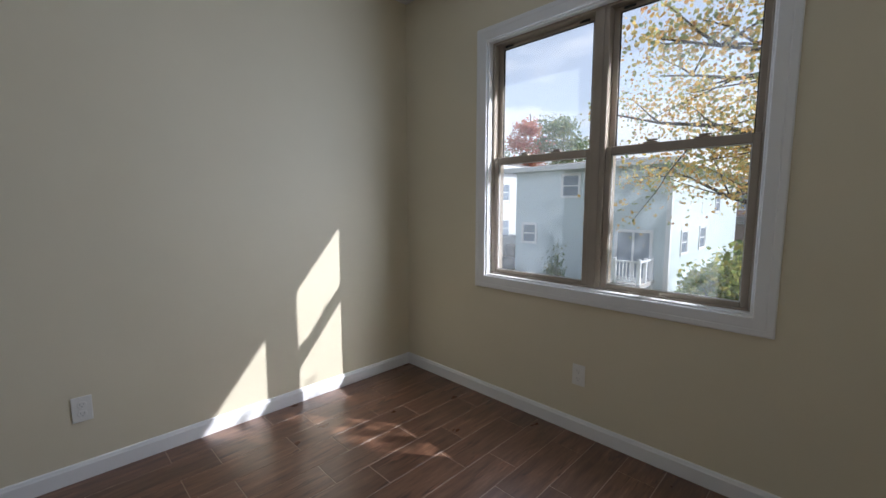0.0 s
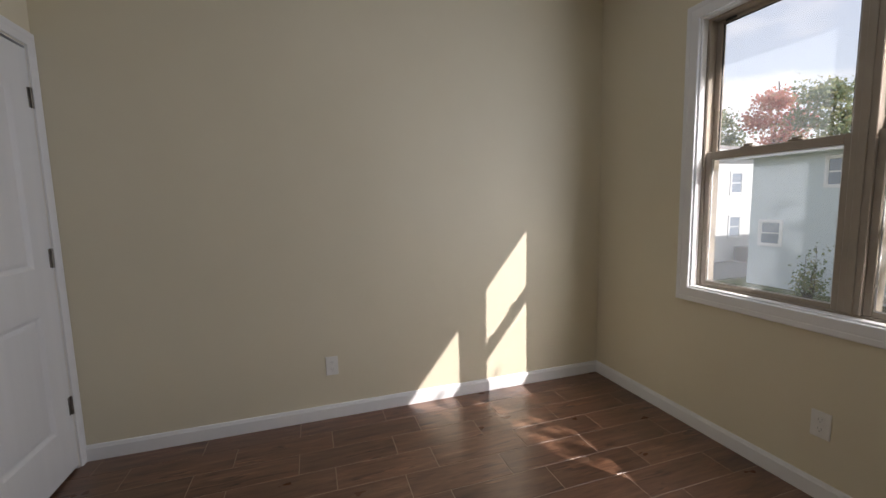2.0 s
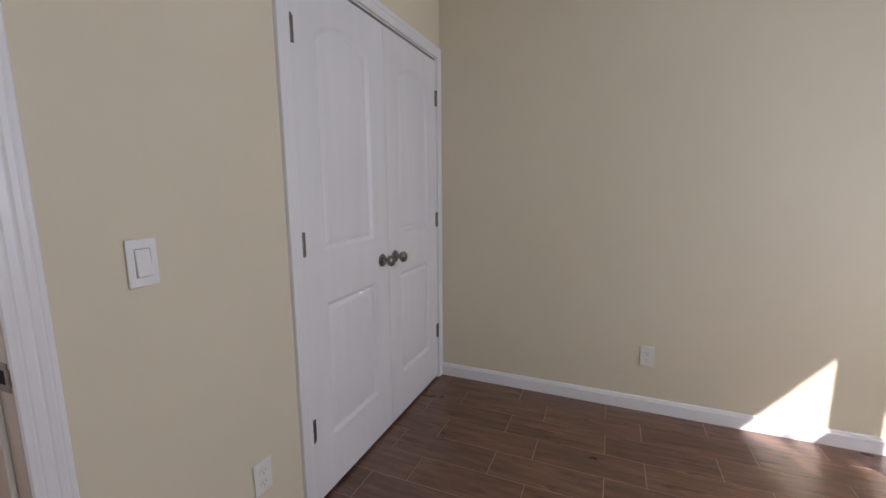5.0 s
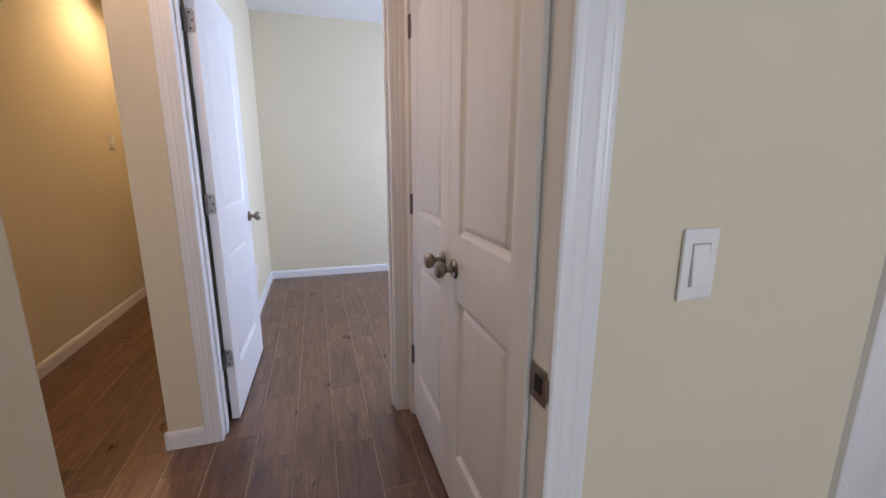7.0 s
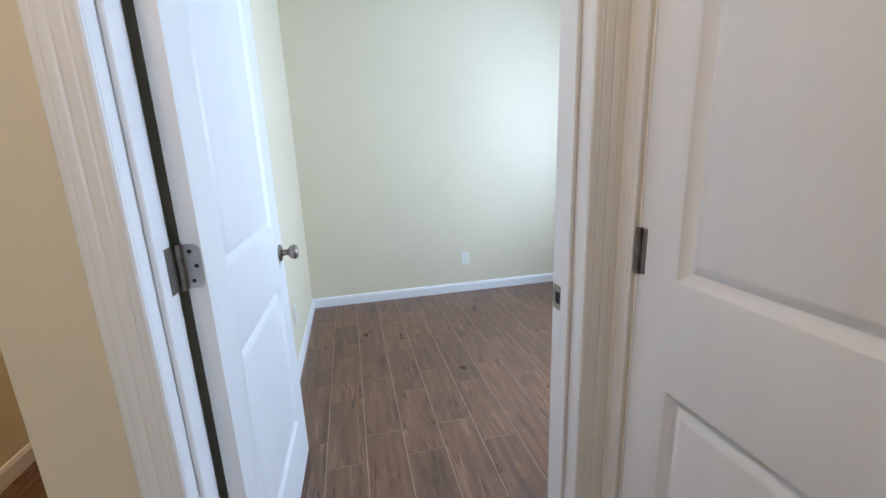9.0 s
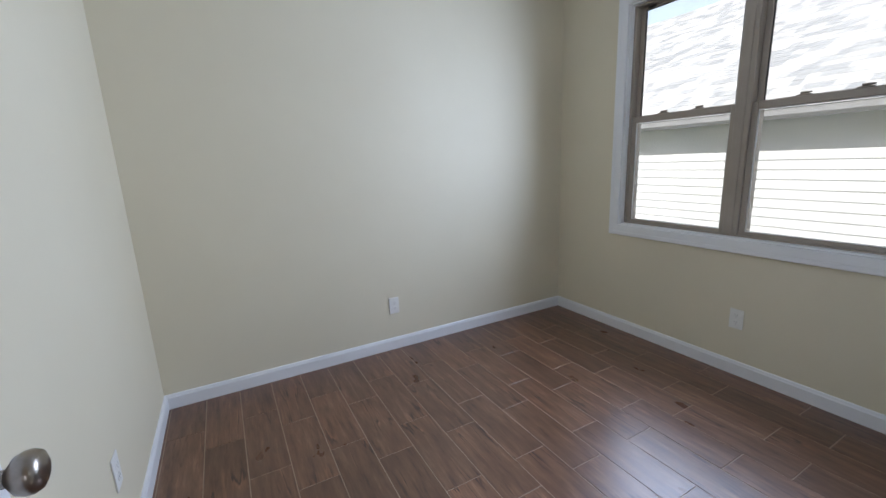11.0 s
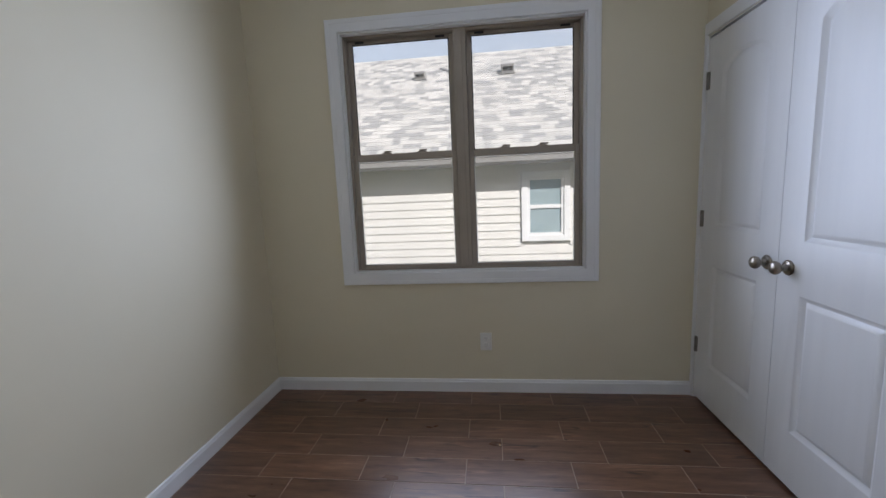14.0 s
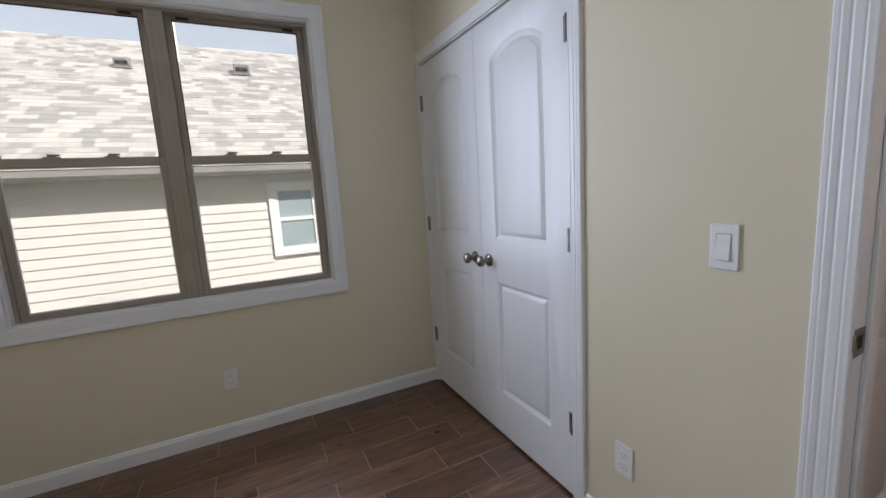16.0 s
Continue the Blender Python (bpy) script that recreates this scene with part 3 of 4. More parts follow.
# first bedroom's closet, seen facing -y: local x runs to -x
wa = CA[1] - CA[0]
narrow_casing("door_frame_1", pose(CA[1], 0, 0, 0, 0, 180), wa, 0.11, 0.068, CA[0] - 0.002, "white closet door frame with fluted casing")
la = wa / 2 - GAP * 1.5
door_leaf("door_1", pose(CA[1] - GAP, -0.001, 0, 0, 0, 180), la, False, "white moulded two-panel arch-top closet door, closed", group="closet doors of the first bedroom")
door_leaf("door_2", pose(CA[1] - GAP * 2 - la, -0.001, 0, 0, 0, 180), la, True, "white moulded two-panel arch-top closet door, closed", group="closet doors of the first bedroom")
# second bedroom's closet, facing +y
wb = CB[1] - CB[0]
narrow_casing("door_frame_2", pose(CB[0], YB, 0), wb, 0.11, CB[0] - 0.002, 0.068, "white closet door frame with fluted casing")
lb = wb / 2 - GAP * 1.5
door_leaf("door_3", pose(CB[0] + GAP, YB + 0.001, 0), lb, False, "white moulded two-panel arch-top closet door, closed", group="closet doors of the second bedroom")
door_leaf("door_4", pose(CB[0] + GAP * 2 + lb, YB + 0.001, 0), lb, True, "white moulded two-panel arch-top closet door, closed", group="closet doors of the second bedroom")
# hall closet, facing -x
wl_ = LN[1] - LN[0]
narrow_casing("door_frame_3", pose(XL, LN[0], 0, 0, 0, 90), wl_, 0.11, LN[0] - YH - 0.002, 0.068, "white hall closet frame with fluted casing")
ll = wl_ / 2 - GAP * 1.5
door_leaf("door_5", pose(XL - 0.001, LN[0] + GAP, 0, 0, 0, 90), ll, False, "white two-panel linen closet door in the hall, closed", stile=0.094, group="linen closet doors")
door_leaf("door_6", pose(XL - 0.001, LN[0] + GAP * 2 + ll, 0, 0, 0, 90), ll, True, "white two-panel linen closet door in the hall, closed", stile=0.094, group="linen closet doors")
# doorways
fr_a = doorway("door_frame_4", pose(DA[1], 0, 0, 0, 0, 180), DA[1] - DA[0], 0.115, "white doorway frame with fluted casing and strike plate")
fr_b = doorway("door_frame_5", pose(DB[0], YB, 0), DB[1] - DB[0], 0.115, "white bedroom doorway frame with fluted casing")


def strike(parent, x, y, s, z=0.93):
    """Strike plate with a dark latch hole, its lip bent round the jamb's edge."""
    bm = fresh((min(x, x + s * 0.0025), max(x, x + s * 0.0025), y - 0.006, y + 0.040, z - 0.030, z + 0.030), bevel=0.001)
    box(bm, min(x - s * 0.010, x + s * 0.0025), max(x - s * 0.010, x + s * 0.0025), y - 0.010, y - 0.006, z - 0.018, z + 0.018, 0.001)
    p = part("strike_plate", bm, M_NICKEL, parent, "nickel strike plate")
    part("latch_hole", fresh((min(x + s * 0.002, x + s * 0.0032), max(x + s * 0.002, x + s * 0.0032), y + 0.006, y + 0.026, z - 0.014, z + 0.014)), M_DARK, p, "dark latch hole")


strike(fr_a, DA[1] - DA[0] - 0.003, 0.004, -1)
strike(fr_b, 0.003, 0.004, 1)

# open leaf of the second bedroom, swung in beside the passage wall
def rounded_plate(bm, x0, x1, y0, y1, z0, z1, r):
    """Hinge plate lying in the plane x, rounded at the two corners at y1."""
    pts = [(y0, z0)]
    for cy, cz, a0 in ((y1 - r, z0 + r, -90), (y1 - r, z1 - r, 0)):
        pts += [(cy + r * math.cos(radians(a0 + k * 22.5)), cz + r * math.sin(radians(a0 + k * 22.5))) for k in range(5)]
    pts.append((y0, z1))
    a = [bm.verts.new((x0, y, z)) for y, z in pts]
    b = [bm.verts.new((x1, y, z)) for y, z in pts]
    for i in range(len(pts)):
        j = (i + 1) % len(pts)
        bm.faces.new((a[i], a[j], b[j], b[i]))
    bm.faces.new(a)
    bm.faces.new(b[::-1])
    return bm


swing, lw = 88.7, 0.79
open_m = pose(2.868, YB - 0.024, 0) @ pose(0, 0, 0, 0, 0, swing) @ pose(-lw, 0, 0)
d7 = thing("door_7", open_m, "white two-panel arch-top bedroom door standing open", "door", "", "structure")
part("slab", leaf_mesh(lw, 2.018, 0.036, [(0.13, lw - 0.13, 0.232, 0.808, 0.0), (0.13, lw - 0.13, 1.02, 1.825, 0.07)]), M_DOOR, d7, "", pose(0, 0, 0.012), True)
part("knob", lathe(bmesh.new(), KNOB, 28), M_NICKEL, d7, "round brushed nickel knob", pose(0.062, 0.036, 0.928, 0, 0, 180), True)
part("latch_plate", fresh((-0.0015, 0.001, 0.005, 0.030, 0.897, 0.953), bevel=0.0005), M_NICKEL, d7, "nickel latch plate")
for z in (0.335, 1.075, 1.815):
    bm = rounded_plate(bmesh.new(), lw - 0.0008, lw + 0.0020, 0.0, 0.033, z - 0.045, z + 0.045, 0.014)
    h7 = part("hinge", bm, M_STEEL_LIT, d7, "satin steel hinge plate with screws")
    bm = bmesh.new()
    for k, yy in ((-0.030, 0.014), (0.0, 0.023), (0.030, 0.014)):
        q = lathe(bmesh.new(), [(0.0042, 0.0), (0.0042, 0.0008), (0.001, 0.0004)], 10)
        for v in q.verts:
            v.co = Vector((lw + 0.0020 - v.co.y, yy + v.co.x, z + k + v.co.z))
        me = bpy.data.meshes.new("tmp")
        q.to_mesh(me)
        q.free()
        bm.from_mesh(me)
        bpy.data.meshes.remove(me)
    part("screw", bm, M_GASKET, h7, "countersunk screw heads")
    bm = lathe(bmesh.new(), [(0.0068, z - 0.046), (0.0068, z - 0.0165), (0.0055, z - 0.016), (0.0068, z - 0.0155), (0.0068, z + 0.0155), (0.0055, z + 0.016),
                             (0.0068, z + 0.0165), (0.0068, z + 0.046)], 14, "z")
    part("hinge_barrel", bm, M_STEEL, d7, "steel hinge barrel", pose(lw + 0.007, -0.004, 0), True)
    part("jamb_hinge_leaf", fresh((DB[1] - DB[0] - 0.0062, DB[1] - DB[0] - 0.0028, -0.004, 0.034, z - 0.045, z + 0.045), bevel=0.0008), M_STEEL, fr_b, "steel hinge leaf")


# ---- outlets and switches ----
def outlet(x, y, z, rz, where):
    root = thing("wall_outlet", pose(x, y, z, 0, 0, rz), "pale almond duplex outlet on the " + where, "outlet", "wall outlets")
    part("cover_plate", fresh((-0.036, 0.036, -0.006, -0.0003, -0.058, 0.058), bevel=0.0035, seg=2), M_ALMOND, root)
    for s in (-1, 1):
        bm = lathe(bmesh.new(), [(0.0165, 0.004), (0.0165, 0.0075), (0.0155, 0.0085), (0.001, 0.0085)], 20)
        for q in bm.verts:
            q.co.z = max(min(q.co.z, 0.0135), -0.0135) + s * 0.0205
        r = part("receptacle", bm, M_ALMOND, root)
        slots = bmesh.new()
        for sx in (-0.0065, 0.0065):
            box(slots, sx - 0.0012, sx + 0.0012, -0.0090, -0.0084, s * 0.0205 - 0.001, s * 0.0205 + 0.008)
        box(slots, -0.0022, 0.0022, -0.0090, -0.0084, s * 0.0205 - 0.010, s * 0.0205 - 0.0055)
        part("slot", slots, M_GAP_SHADE, r, "grey contact slots")
    part("screw", lathe(bmesh.new(), [(0.003, 0.0055), (0.003, 0.0068), (0.001, 0.0072)], 10), M_ALMOND, root)


def rocker(x, y, z, rz, label):
    root = thing("light_switch", pose(x, y, z, 0, 0, rz), label, "switch", "light switches")
    part("cover_plate", fresh((-0.035, 0.035, -0.0065, -0.0003, -0.058, 0.058), bevel=0.004, seg=2), M_PLATE, root)
    part("shadow_gap", fresh((-0.0185, 0.0185, -0.0072, -0.006, -0.035, 0.035), bevel=0.001), M_GAP_SHADE, root, "grey shadow gap")
    bm = fresh((-0.0165, 0.0165, -0.011, -0.006, -0.033, 0.033), bevel=0.0012)
    for q in bm.verts:
        if q.co.y < -0.009:
            q.co.y += 0.003 if q.co.z > 0.0 else -0.002
    part("rocker", bm, M_PLATE, root)


outlet(0.0, 1.261, 0.329, 90, "cream side wall")
outlet(1.417, YN, 0.328, 0, "wall below the window")
outlet(1.546, 0.0, 0.328, 180, "wall beside the closet")
outlet(1.548, YS, 0.320, 180, "plain bedroom wall")
outlet(0.0, -2.75, 0.336, 90, "wall below the neighbour-side window")
outlet(1.528, YB, 0.329, 0, "wall beside the second closet")
outlet(2.93, -3.16, 0.340, -90, "wall behind the open door")
rocker(1.839, 0.0, 1.107, 180, "white rocker switch between closet and doorway")
rocker(1.822, YB, 1.104, 0, "white rocker switch beside the bedroom doorway")
th = thing("thermostat", pose(4.03, -3.69, 1.405, 0, 0, -90), "small white thermostat on the warm passage wall", "thermostat")
part("body", fresh((-0.028, 0.028, -0.030, -0.0003, -0.012, 0.060), bevel=0.004, seg=2), M_PLATE, th)
part("dial", lathe(bmesh.new(), [(0.018, 0.0), (0.018, 0.026), (0.014, 0.032), (0.001, 0.033)], 20), M_PLATE, th, "round white dial", pose(0, 0, -0.038), True)

# recessed lamps of the passage and the hall
M_BULB, bn, bl, bb = principled("warm_bulb", (1, 0.8, 0.5), 0.5)
bb.inputs["Emission Color"].default_value = (1.0, 0.72, 0.42, 1)
bb.inputs["Emission Strength"].default_value = 6.0


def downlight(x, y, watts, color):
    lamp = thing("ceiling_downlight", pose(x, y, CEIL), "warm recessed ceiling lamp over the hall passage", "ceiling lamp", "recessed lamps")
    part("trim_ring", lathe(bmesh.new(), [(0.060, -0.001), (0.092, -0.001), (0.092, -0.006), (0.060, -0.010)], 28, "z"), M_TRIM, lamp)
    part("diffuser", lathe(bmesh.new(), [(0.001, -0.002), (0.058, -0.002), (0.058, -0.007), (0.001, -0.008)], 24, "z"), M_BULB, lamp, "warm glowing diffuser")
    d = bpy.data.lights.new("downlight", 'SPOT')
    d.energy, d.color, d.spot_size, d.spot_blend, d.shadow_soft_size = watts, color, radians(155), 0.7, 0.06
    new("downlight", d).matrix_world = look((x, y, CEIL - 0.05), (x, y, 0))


downlight(3.62, -3.55, LAMP_HALL, (1.0, 0.67, 0.35))
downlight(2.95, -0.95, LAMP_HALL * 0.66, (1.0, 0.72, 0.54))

# ---- our house from outside ----
OX0, OX1, OY0, OY1 = -0.57, 4.55, -6.72, 3.75
bm = bmesh.new()
box(bm, OX0, OX1, YN + 0.171, OY1, 2.55, 2.69)
box(bm, OX0, -0.171, OY0, YN + 0.171, 2.55, 2.69)
box(bm, 4.151, OX1, OY0, YN + 0.171, 2.55, 2.69)
box(bm, -0.171, 4.151, OY0, -6.321, 2.55, 2.69)
structure("roof_eave", bm, M_WHITE_EXT, "white boxed eave of the house roof", "eave")
bm = bmesh.new()
hx = (OX1 - OX0) / 2
lo = [bm.verts.new((x, y, 2.79)) for x, y in ((OX0, OY0), (OX1, OY0), (OX1, OY1), (OX0, OY1))]
ed = [bm.verts.new((x, y, 2.69)) for x, y in ((OX0, OY0), (OX1, OY0), (OX1, OY1), (OX0, OY1))]
r0, r1 = bm.verts.new((OX0 + hx, OY0 + hx, 3.95)), bm.verts.new((OX0 + hx, OY1 - hx, 3.95))
for f in ((lo[0], lo[1], r0), (lo[1], lo[2], r1, r0), (lo[2], lo[3], r1), (lo[3], lo[0], r0, r1), tuple(lo)):
    bm.faces.new(f)
for i in range(4):
    bm.faces.new((lo[i], lo[(i + 1) % 4], ed[(i + 1) % 4], ed[i]))
structure("roof", bm, M_ROOF_FAR, "grey shingled hip roof over the bedrooms", "roof")
structure("wall_outer_base", fresh((-0.17, 3.10, YS - 0.17, YN + 0.17, -2.6, -0.125), (3.10, 4.15, -6.32, -0.405, -2.6, -0.125)), M_SIDING,
          "pale siding below the bedroom floor", "wall")
structure("wall_outer_siding", fresh((-0.19, -0.172, YS - 0.19, YN + 0.19, -0.125, WB[2] - 0.05), (-0.19, 3.12, YN + 0.172, YN + 0.19, -0.125, WA[2] - 0.05)), M_SIDING,
          "pale siding outside below the windows", "wall")

GZ = -2.3
# ---- ground ----
bm = bmesh.new()
N = 40
gv = [[bm.verts.new(((i / N - 0.5) * 1400, (j / N - 0.5) * 1400, GZ)) for j in range(N + 1)] for i in range(N + 1)]
for i in range(N):
    for j in range(N):
        bm.faces.new((gv[i][j], gv[i + 1][j], gv[i + 1][j + 1], gv[i][j + 1]))
structure("ground", bm, M_GRASS, "autumn lawn between the houses", "ground")
structure("road", fresh((-24, -10.4, 10, 60, GZ - 0.1, GZ + 0.03), bevel=0.01), M_DRIVE, "grey asphalt driveway beside the houses", "driveway")


def simple_window(parent, m, w, h, trim=0.09, pane_mat=None, meet=True):
    """Trimmed window on an outside wall: local x 0 to w, face at y = 0, outward -y."""
    win = part("window", fresh((-trim, 0, -0.03, 0.02, -trim, h + trim), (w, w + trim, -0.03, 0.02, -trim, h + trim),
                               (0, w, -0.03, 0.02, h, h + trim), (0, w, -0.03, 0.02, -trim, 0), bevel=0.004), M_WHITE_EXT, parent, "white trimmed window", m)
    part("pane", fresh((0, w, 0.004, 0.012, 0, h)), pane_mat or M_PANE_FAR, win, "dark reflecting pane")
    if meet:
        part("sash", fresh((0, 0.035, -0.014, 0.004, 0, h), (w - 0.035, w, -0.014, 0.004, 0, h), (0.035, w - 0.035, -0.014, 0.004, h / 2 - 0.025, h / 2 + 0.025),
                           (0.035, w - 0.035, -0.014, 0.004, 0, 0.035), (0.035, w - 0.035, -0.014, 0.004, h - 0.035, h)), M_WHITE_EXT, win)
    return win


# ---- neighbour seen from the second bedroom ----
NX, EX, EZ, SL = -3.4, -3.11, 1.70, 0.583
Y0, Y1 = -13.0, 5.0
nb = thing("neighbour_house", pose(0, 0, 0), "single-storey neighbour house with cream siding and shingle roof", "house")
part("wall", fresh((NX - 8.0, NX - 0.02, Y0 + 0.3, Y1 - 0.3, GZ, EZ + 0.1)), M_SIDING, nb, "cream wall behind the siding")
course = 0.1155
NWIN = (-2.165, -1.665, 0.61, 1.42)
k = 0
z = GZ + 0.1
bd = {}
while z < EZ - 0.02:
    segs = [(Y0 + 0.3, Y1 - 0.3)]
    if z + course > NWIN[2] - 0.1 and z < NWIN[3] + 0.1:
        segs = [(Y0 + 0.3, NWIN[0] - 0.09), (NWIN[1] + 0.09, Y1 - 0.3)]
    for a, b in segs:
        if (a, b) not in bd:
            q = bmesh.new()
            prof = [(NX - 0.02, 0), (NX + 0.014, 0), (NX + 0.0145, 0.004), (NX + 0.001, course), (NX - 0.02, course)]
            va = [q.verts.new((x, a, zz)) for x, zz in prof]
            vb = [q.verts.new((x, b, zz)) for x, zz in prof]
            for i in range(len(prof)):
                j = (i + 1) % len(prof)
                q.faces.new((va[i], va[j], vb[j], vb[i]))
            q.faces.new(va)
            q.faces.new(vb[::-1])
            bd[(a, b)] = mesh_of("siding_board", q, M_SIDING)
        ob = new("siding_board", bd[(a, b)])
        ob.parent = nb
        ob.matrix_basis = pose(0, 0, z)
    z += course
simple_window(nb, pose(NX + 0.012, NWIN[0], NWIN[2], 0, 0, 90), NWIN[1] - NWIN[0], NWIN[3] - NWIN[2], 0.085, M_PANE_BLIND)
part("soffit", fresh((NX - 0.02, EX, Y0, Y1, EZ - 0.075, EZ - 0.06)), M_WHITE_EXT, nb, "white vented soffit")
q = bmesh.new()
prof = [(EX, EZ - 0.10), (EX + 0.07, EZ - 0.10), (EX + 0.10, EZ - 0.06), (EX + 0.10, EZ + 0.0), (EX + 0.11, EZ + 0.01), (EX + 0.09, EZ + 0.012),
        (EX + 0.085, EZ - 0.05), (EX + 0.06, EZ - 0.085), (EX + 0.004, EZ - 0.085), (EX + 0.004, EZ + 0.01), (EX, EZ + 0.01)]
va = [q.verts.new((x, Y0, zz)) for x, zz in prof]
vb = [q.verts.new((x, Y1, zz)) for x, zz in prof]
for i in range(len(prof)):
    j = (i + 1) % len(prof)
    q.faces.new((va[i], va[j], vb[j], vb[i]))
part("gutter", q, M_SOFFIT, nb, "grey metal gutter along the eave")
RX = -7.95
RZ = EZ + SL * (EX - RX)
bm = bmesh.new()
pr = [(EX + 0.05, EZ - 0.02), (RX, RZ - 0.03), (RX - 6, RZ - 0.03 - SL * 6), (RX - 6, RZ - 0.2 - SL * 6), (RX, RZ - 0.2), (EX, EZ - 0.08)]
va = [bm.verts.new((x, Y0, zz)) for x, zz in pr]
vb = [bm.verts.new((x, Y1, zz)) for x, zz in pr]
for i in range(6):
    j = (i + 1) % 6
    bm.faces.new((va[i], va[j], vb[j], vb[i]))
bm.faces.new(va)
bm.faces.new(vb[::-1])
roof = part("roof", bm, M_SHINGLE_J, nb, "grey-tan architectural shingle roof")
ang = math.degrees(math.atan(SL))
slope_m = pose(EX + 0.05, 0, EZ) @ pose(0, 0, 0, 0, ang, 0)   # local -x runs up the slope


def shingle_bm(w):
    bm = bmesh.new()
    box(bm, -0.20, 0.0, 0.0, w, -0.002, 0.004)
    for q in bm.verts:
        q.co.z += 0.004 * (q.co.x + 0.20) / 0.20
    return bm


rng = random.Random(7)
SH_W = (0.12, 0.16, 0.21, 0.28)
sh_me = [mesh_of("shingle", shingle_bm(w), M_SHINGLE) for w in SH_W]
row_len = math.hypot(EX - RX, RZ - EZ)
rows = int(row_len / 0.14)
count = 0
field_v, field_f = [], []
for r in range(rows):
    y = Y0 + rng.uniform(0, 0.2)
    while y < Y1 - 0.3:
        i = rng.randrange(4)
        lift = rng.uniform(0, 0.0015)
        m = slope_m @ pose(-r * 0.14, y, lift)
        if -5.2 < y < -0.6 and count < 300 and r < 17:
            ob = new("shingle", sh_me[i])
            ob.parent = roof
            ob.matrix_basis = m
            count += 1
        else:
            base = len(field_v)
            for x, zz in ((-0.20, -0.002), (0.0, 0.002), (0.0, 0.008), (-0.20, 0.004)):
                for yy in (0.0, SH_W[i] - 0.004):
                    field_v.append(tuple(m @ Vector((x, yy, zz))))
            field_f += [tuple(base + q for q in f) for f in ((2, 3, 5, 4), (4, 5, 7, 6), (0, 2, 4, 6), (1, 7, 5, 3), (0, 1, 3, 2))]
        y += SH_W[i]
me = bpy.data.meshes.new("shingle_field")
me.from_pydata(field_v, [], field_f)
me.materials.append(M_SHINGLE_J)
ob = new("shingle_field", me)
ob.parent = roof
tagged(ob, "mottled grey and tan shingles", kind="stuff")
for vy, s in ((-4.056, 0.85), (-2.257, 1.0)):
    up = 3.63
    vx = EX + 0.05 - (up - EZ) / SL
    bm = fresh((-0.13 * s, 0.13 * s, -0.13 * s, 0.13 * s, 0.0, 0.16 * s), bevel=0.01)
    box(bm, -0.16 * s, 0.16 * s, -0.15 * s, 0.15 * s, -0.02, 0.004)
    v = part("roof_vent", bm, M_SOFFIT, nb, "square grey metal roof vent", pose(vx, vy, up + 0.02) @ pose(0, 0, 0, 0, ang * 0.6, 0))
    part("vent_opening", fresh((0.131 * s, 0.136 * s, -0.10 * s, 0.10 * s, 0.03, 0.11 * s)), M_GASKET, v, "dark vent opening")
pv = 3.66
bm = lathe(bmesh.new(), [(0.045, -0.1), (0.045, 0.85), (0.040, 0.85), (0.040, 0.5)], 18, "z")
pp = part("vent_pipe", bm, M_WHITE_EXT, nb, "white plastic vent pipe", pose(EX + 0.05 - (pv - EZ) / SL, -3.27, pv), True)
part("flashing", lathe(bmesh.new(), [(0.16, -0.08), (0.11, 0.02), (0.055, 0.10), (0.046, 0.12)], 18, "z"), M_SOFFIT, pp, "grey flashing collar")


# ---- houses seen from the first bedroom ----
def house(name, label, x0, x1, y0, y1, z1, mat, roof_rise, ov=0.45):
    h = thing(name, pose(0, 0, 0), label, "house")
    part("wall", fresh((x0, x1, y0, y1, GZ, z1)), mat, h)
    bm = bmesh.new()
    cx, cy, ins = (x0 + x1) / 2, (y0 + y1) / 2, min(x1 - x0, y1 - y0) / 2
    lo = [(x0 - ov, y0 - ov), (x1 + ov, y0 - ov), (x1 + ov, y1 + ov), (x0 - ov, y1 + ov)]
    top = [(x0 + ins, y0 + ins), (x1 - ins, y0 + ins), (x1 - ins, y1 - ins), (x0 + ins, y1 - ins)]
    a = [bm.verts.new((x, y, z1)) for x, y in lo]
    b = [bm.verts.new((x, y, z1 + 0.16)) for x, y in lo]
    c = [bm.verts.new((x, y, z1 + 0.16 + roof_rise)) for x, y in top]
    for i in range(4):
        j = (i + 1) % 4
        bm.faces.new((a[i], a[j], b[j], b[i]))
        bm.faces.new((b[i], b[j], c[j], c[i]))
    bm.faces.new(a)
    bm.faces.new(c)
    part("roof", bm, M_ROOF_FAR, h, "low shingled hip roof")
    f = 0.03
    part("fascia", fresh((x0 - ov, x1 + ov, y0 - ov - f, y0 - ov - 0.002, z1 - 0.05, z1 + 0.17), (x1 + ov + 0.002, x1 + ov + f, y0 - ov, y1 + ov, z1 - 0.05, z1 + 0.17)),
         M_WHITE_EXT, h, "white fascia and gutter")
    return h


gh = house("sage_house", "two-storey sage-green sided house with white window trim", -9.6, -2.45, 18.5, 31.5, 2.85, M_GREEN, 0.55)
part("corner_board", fresh((-2.60, -2.42, 18.47, 18.499, GZ, 2.85), (-2.449, -2.42, 18.5, 18.65, GZ, 2.85)), M_WHITE_EXT, gh, "pale corner board")
simple_window(gh, pose(-7.05, 18.49, 1.62), 0.80, 0.95)
simple_window(gh, pose(-9.15, 18.49, -0.60), 0.72, 0.88)
simple_window(gh, pose(-2.44, 20.1, -0.80, 0, 0, 90), 0.85, 0.92)
simple_window(gh, pose(-2.44, 23.0, -0.78, 0, 0, 90), 1.05, 0.96)
simple_window(gh, pose(-2.44, 25.8, 0.90, 0, 0, 90), 0.9, 0.9)
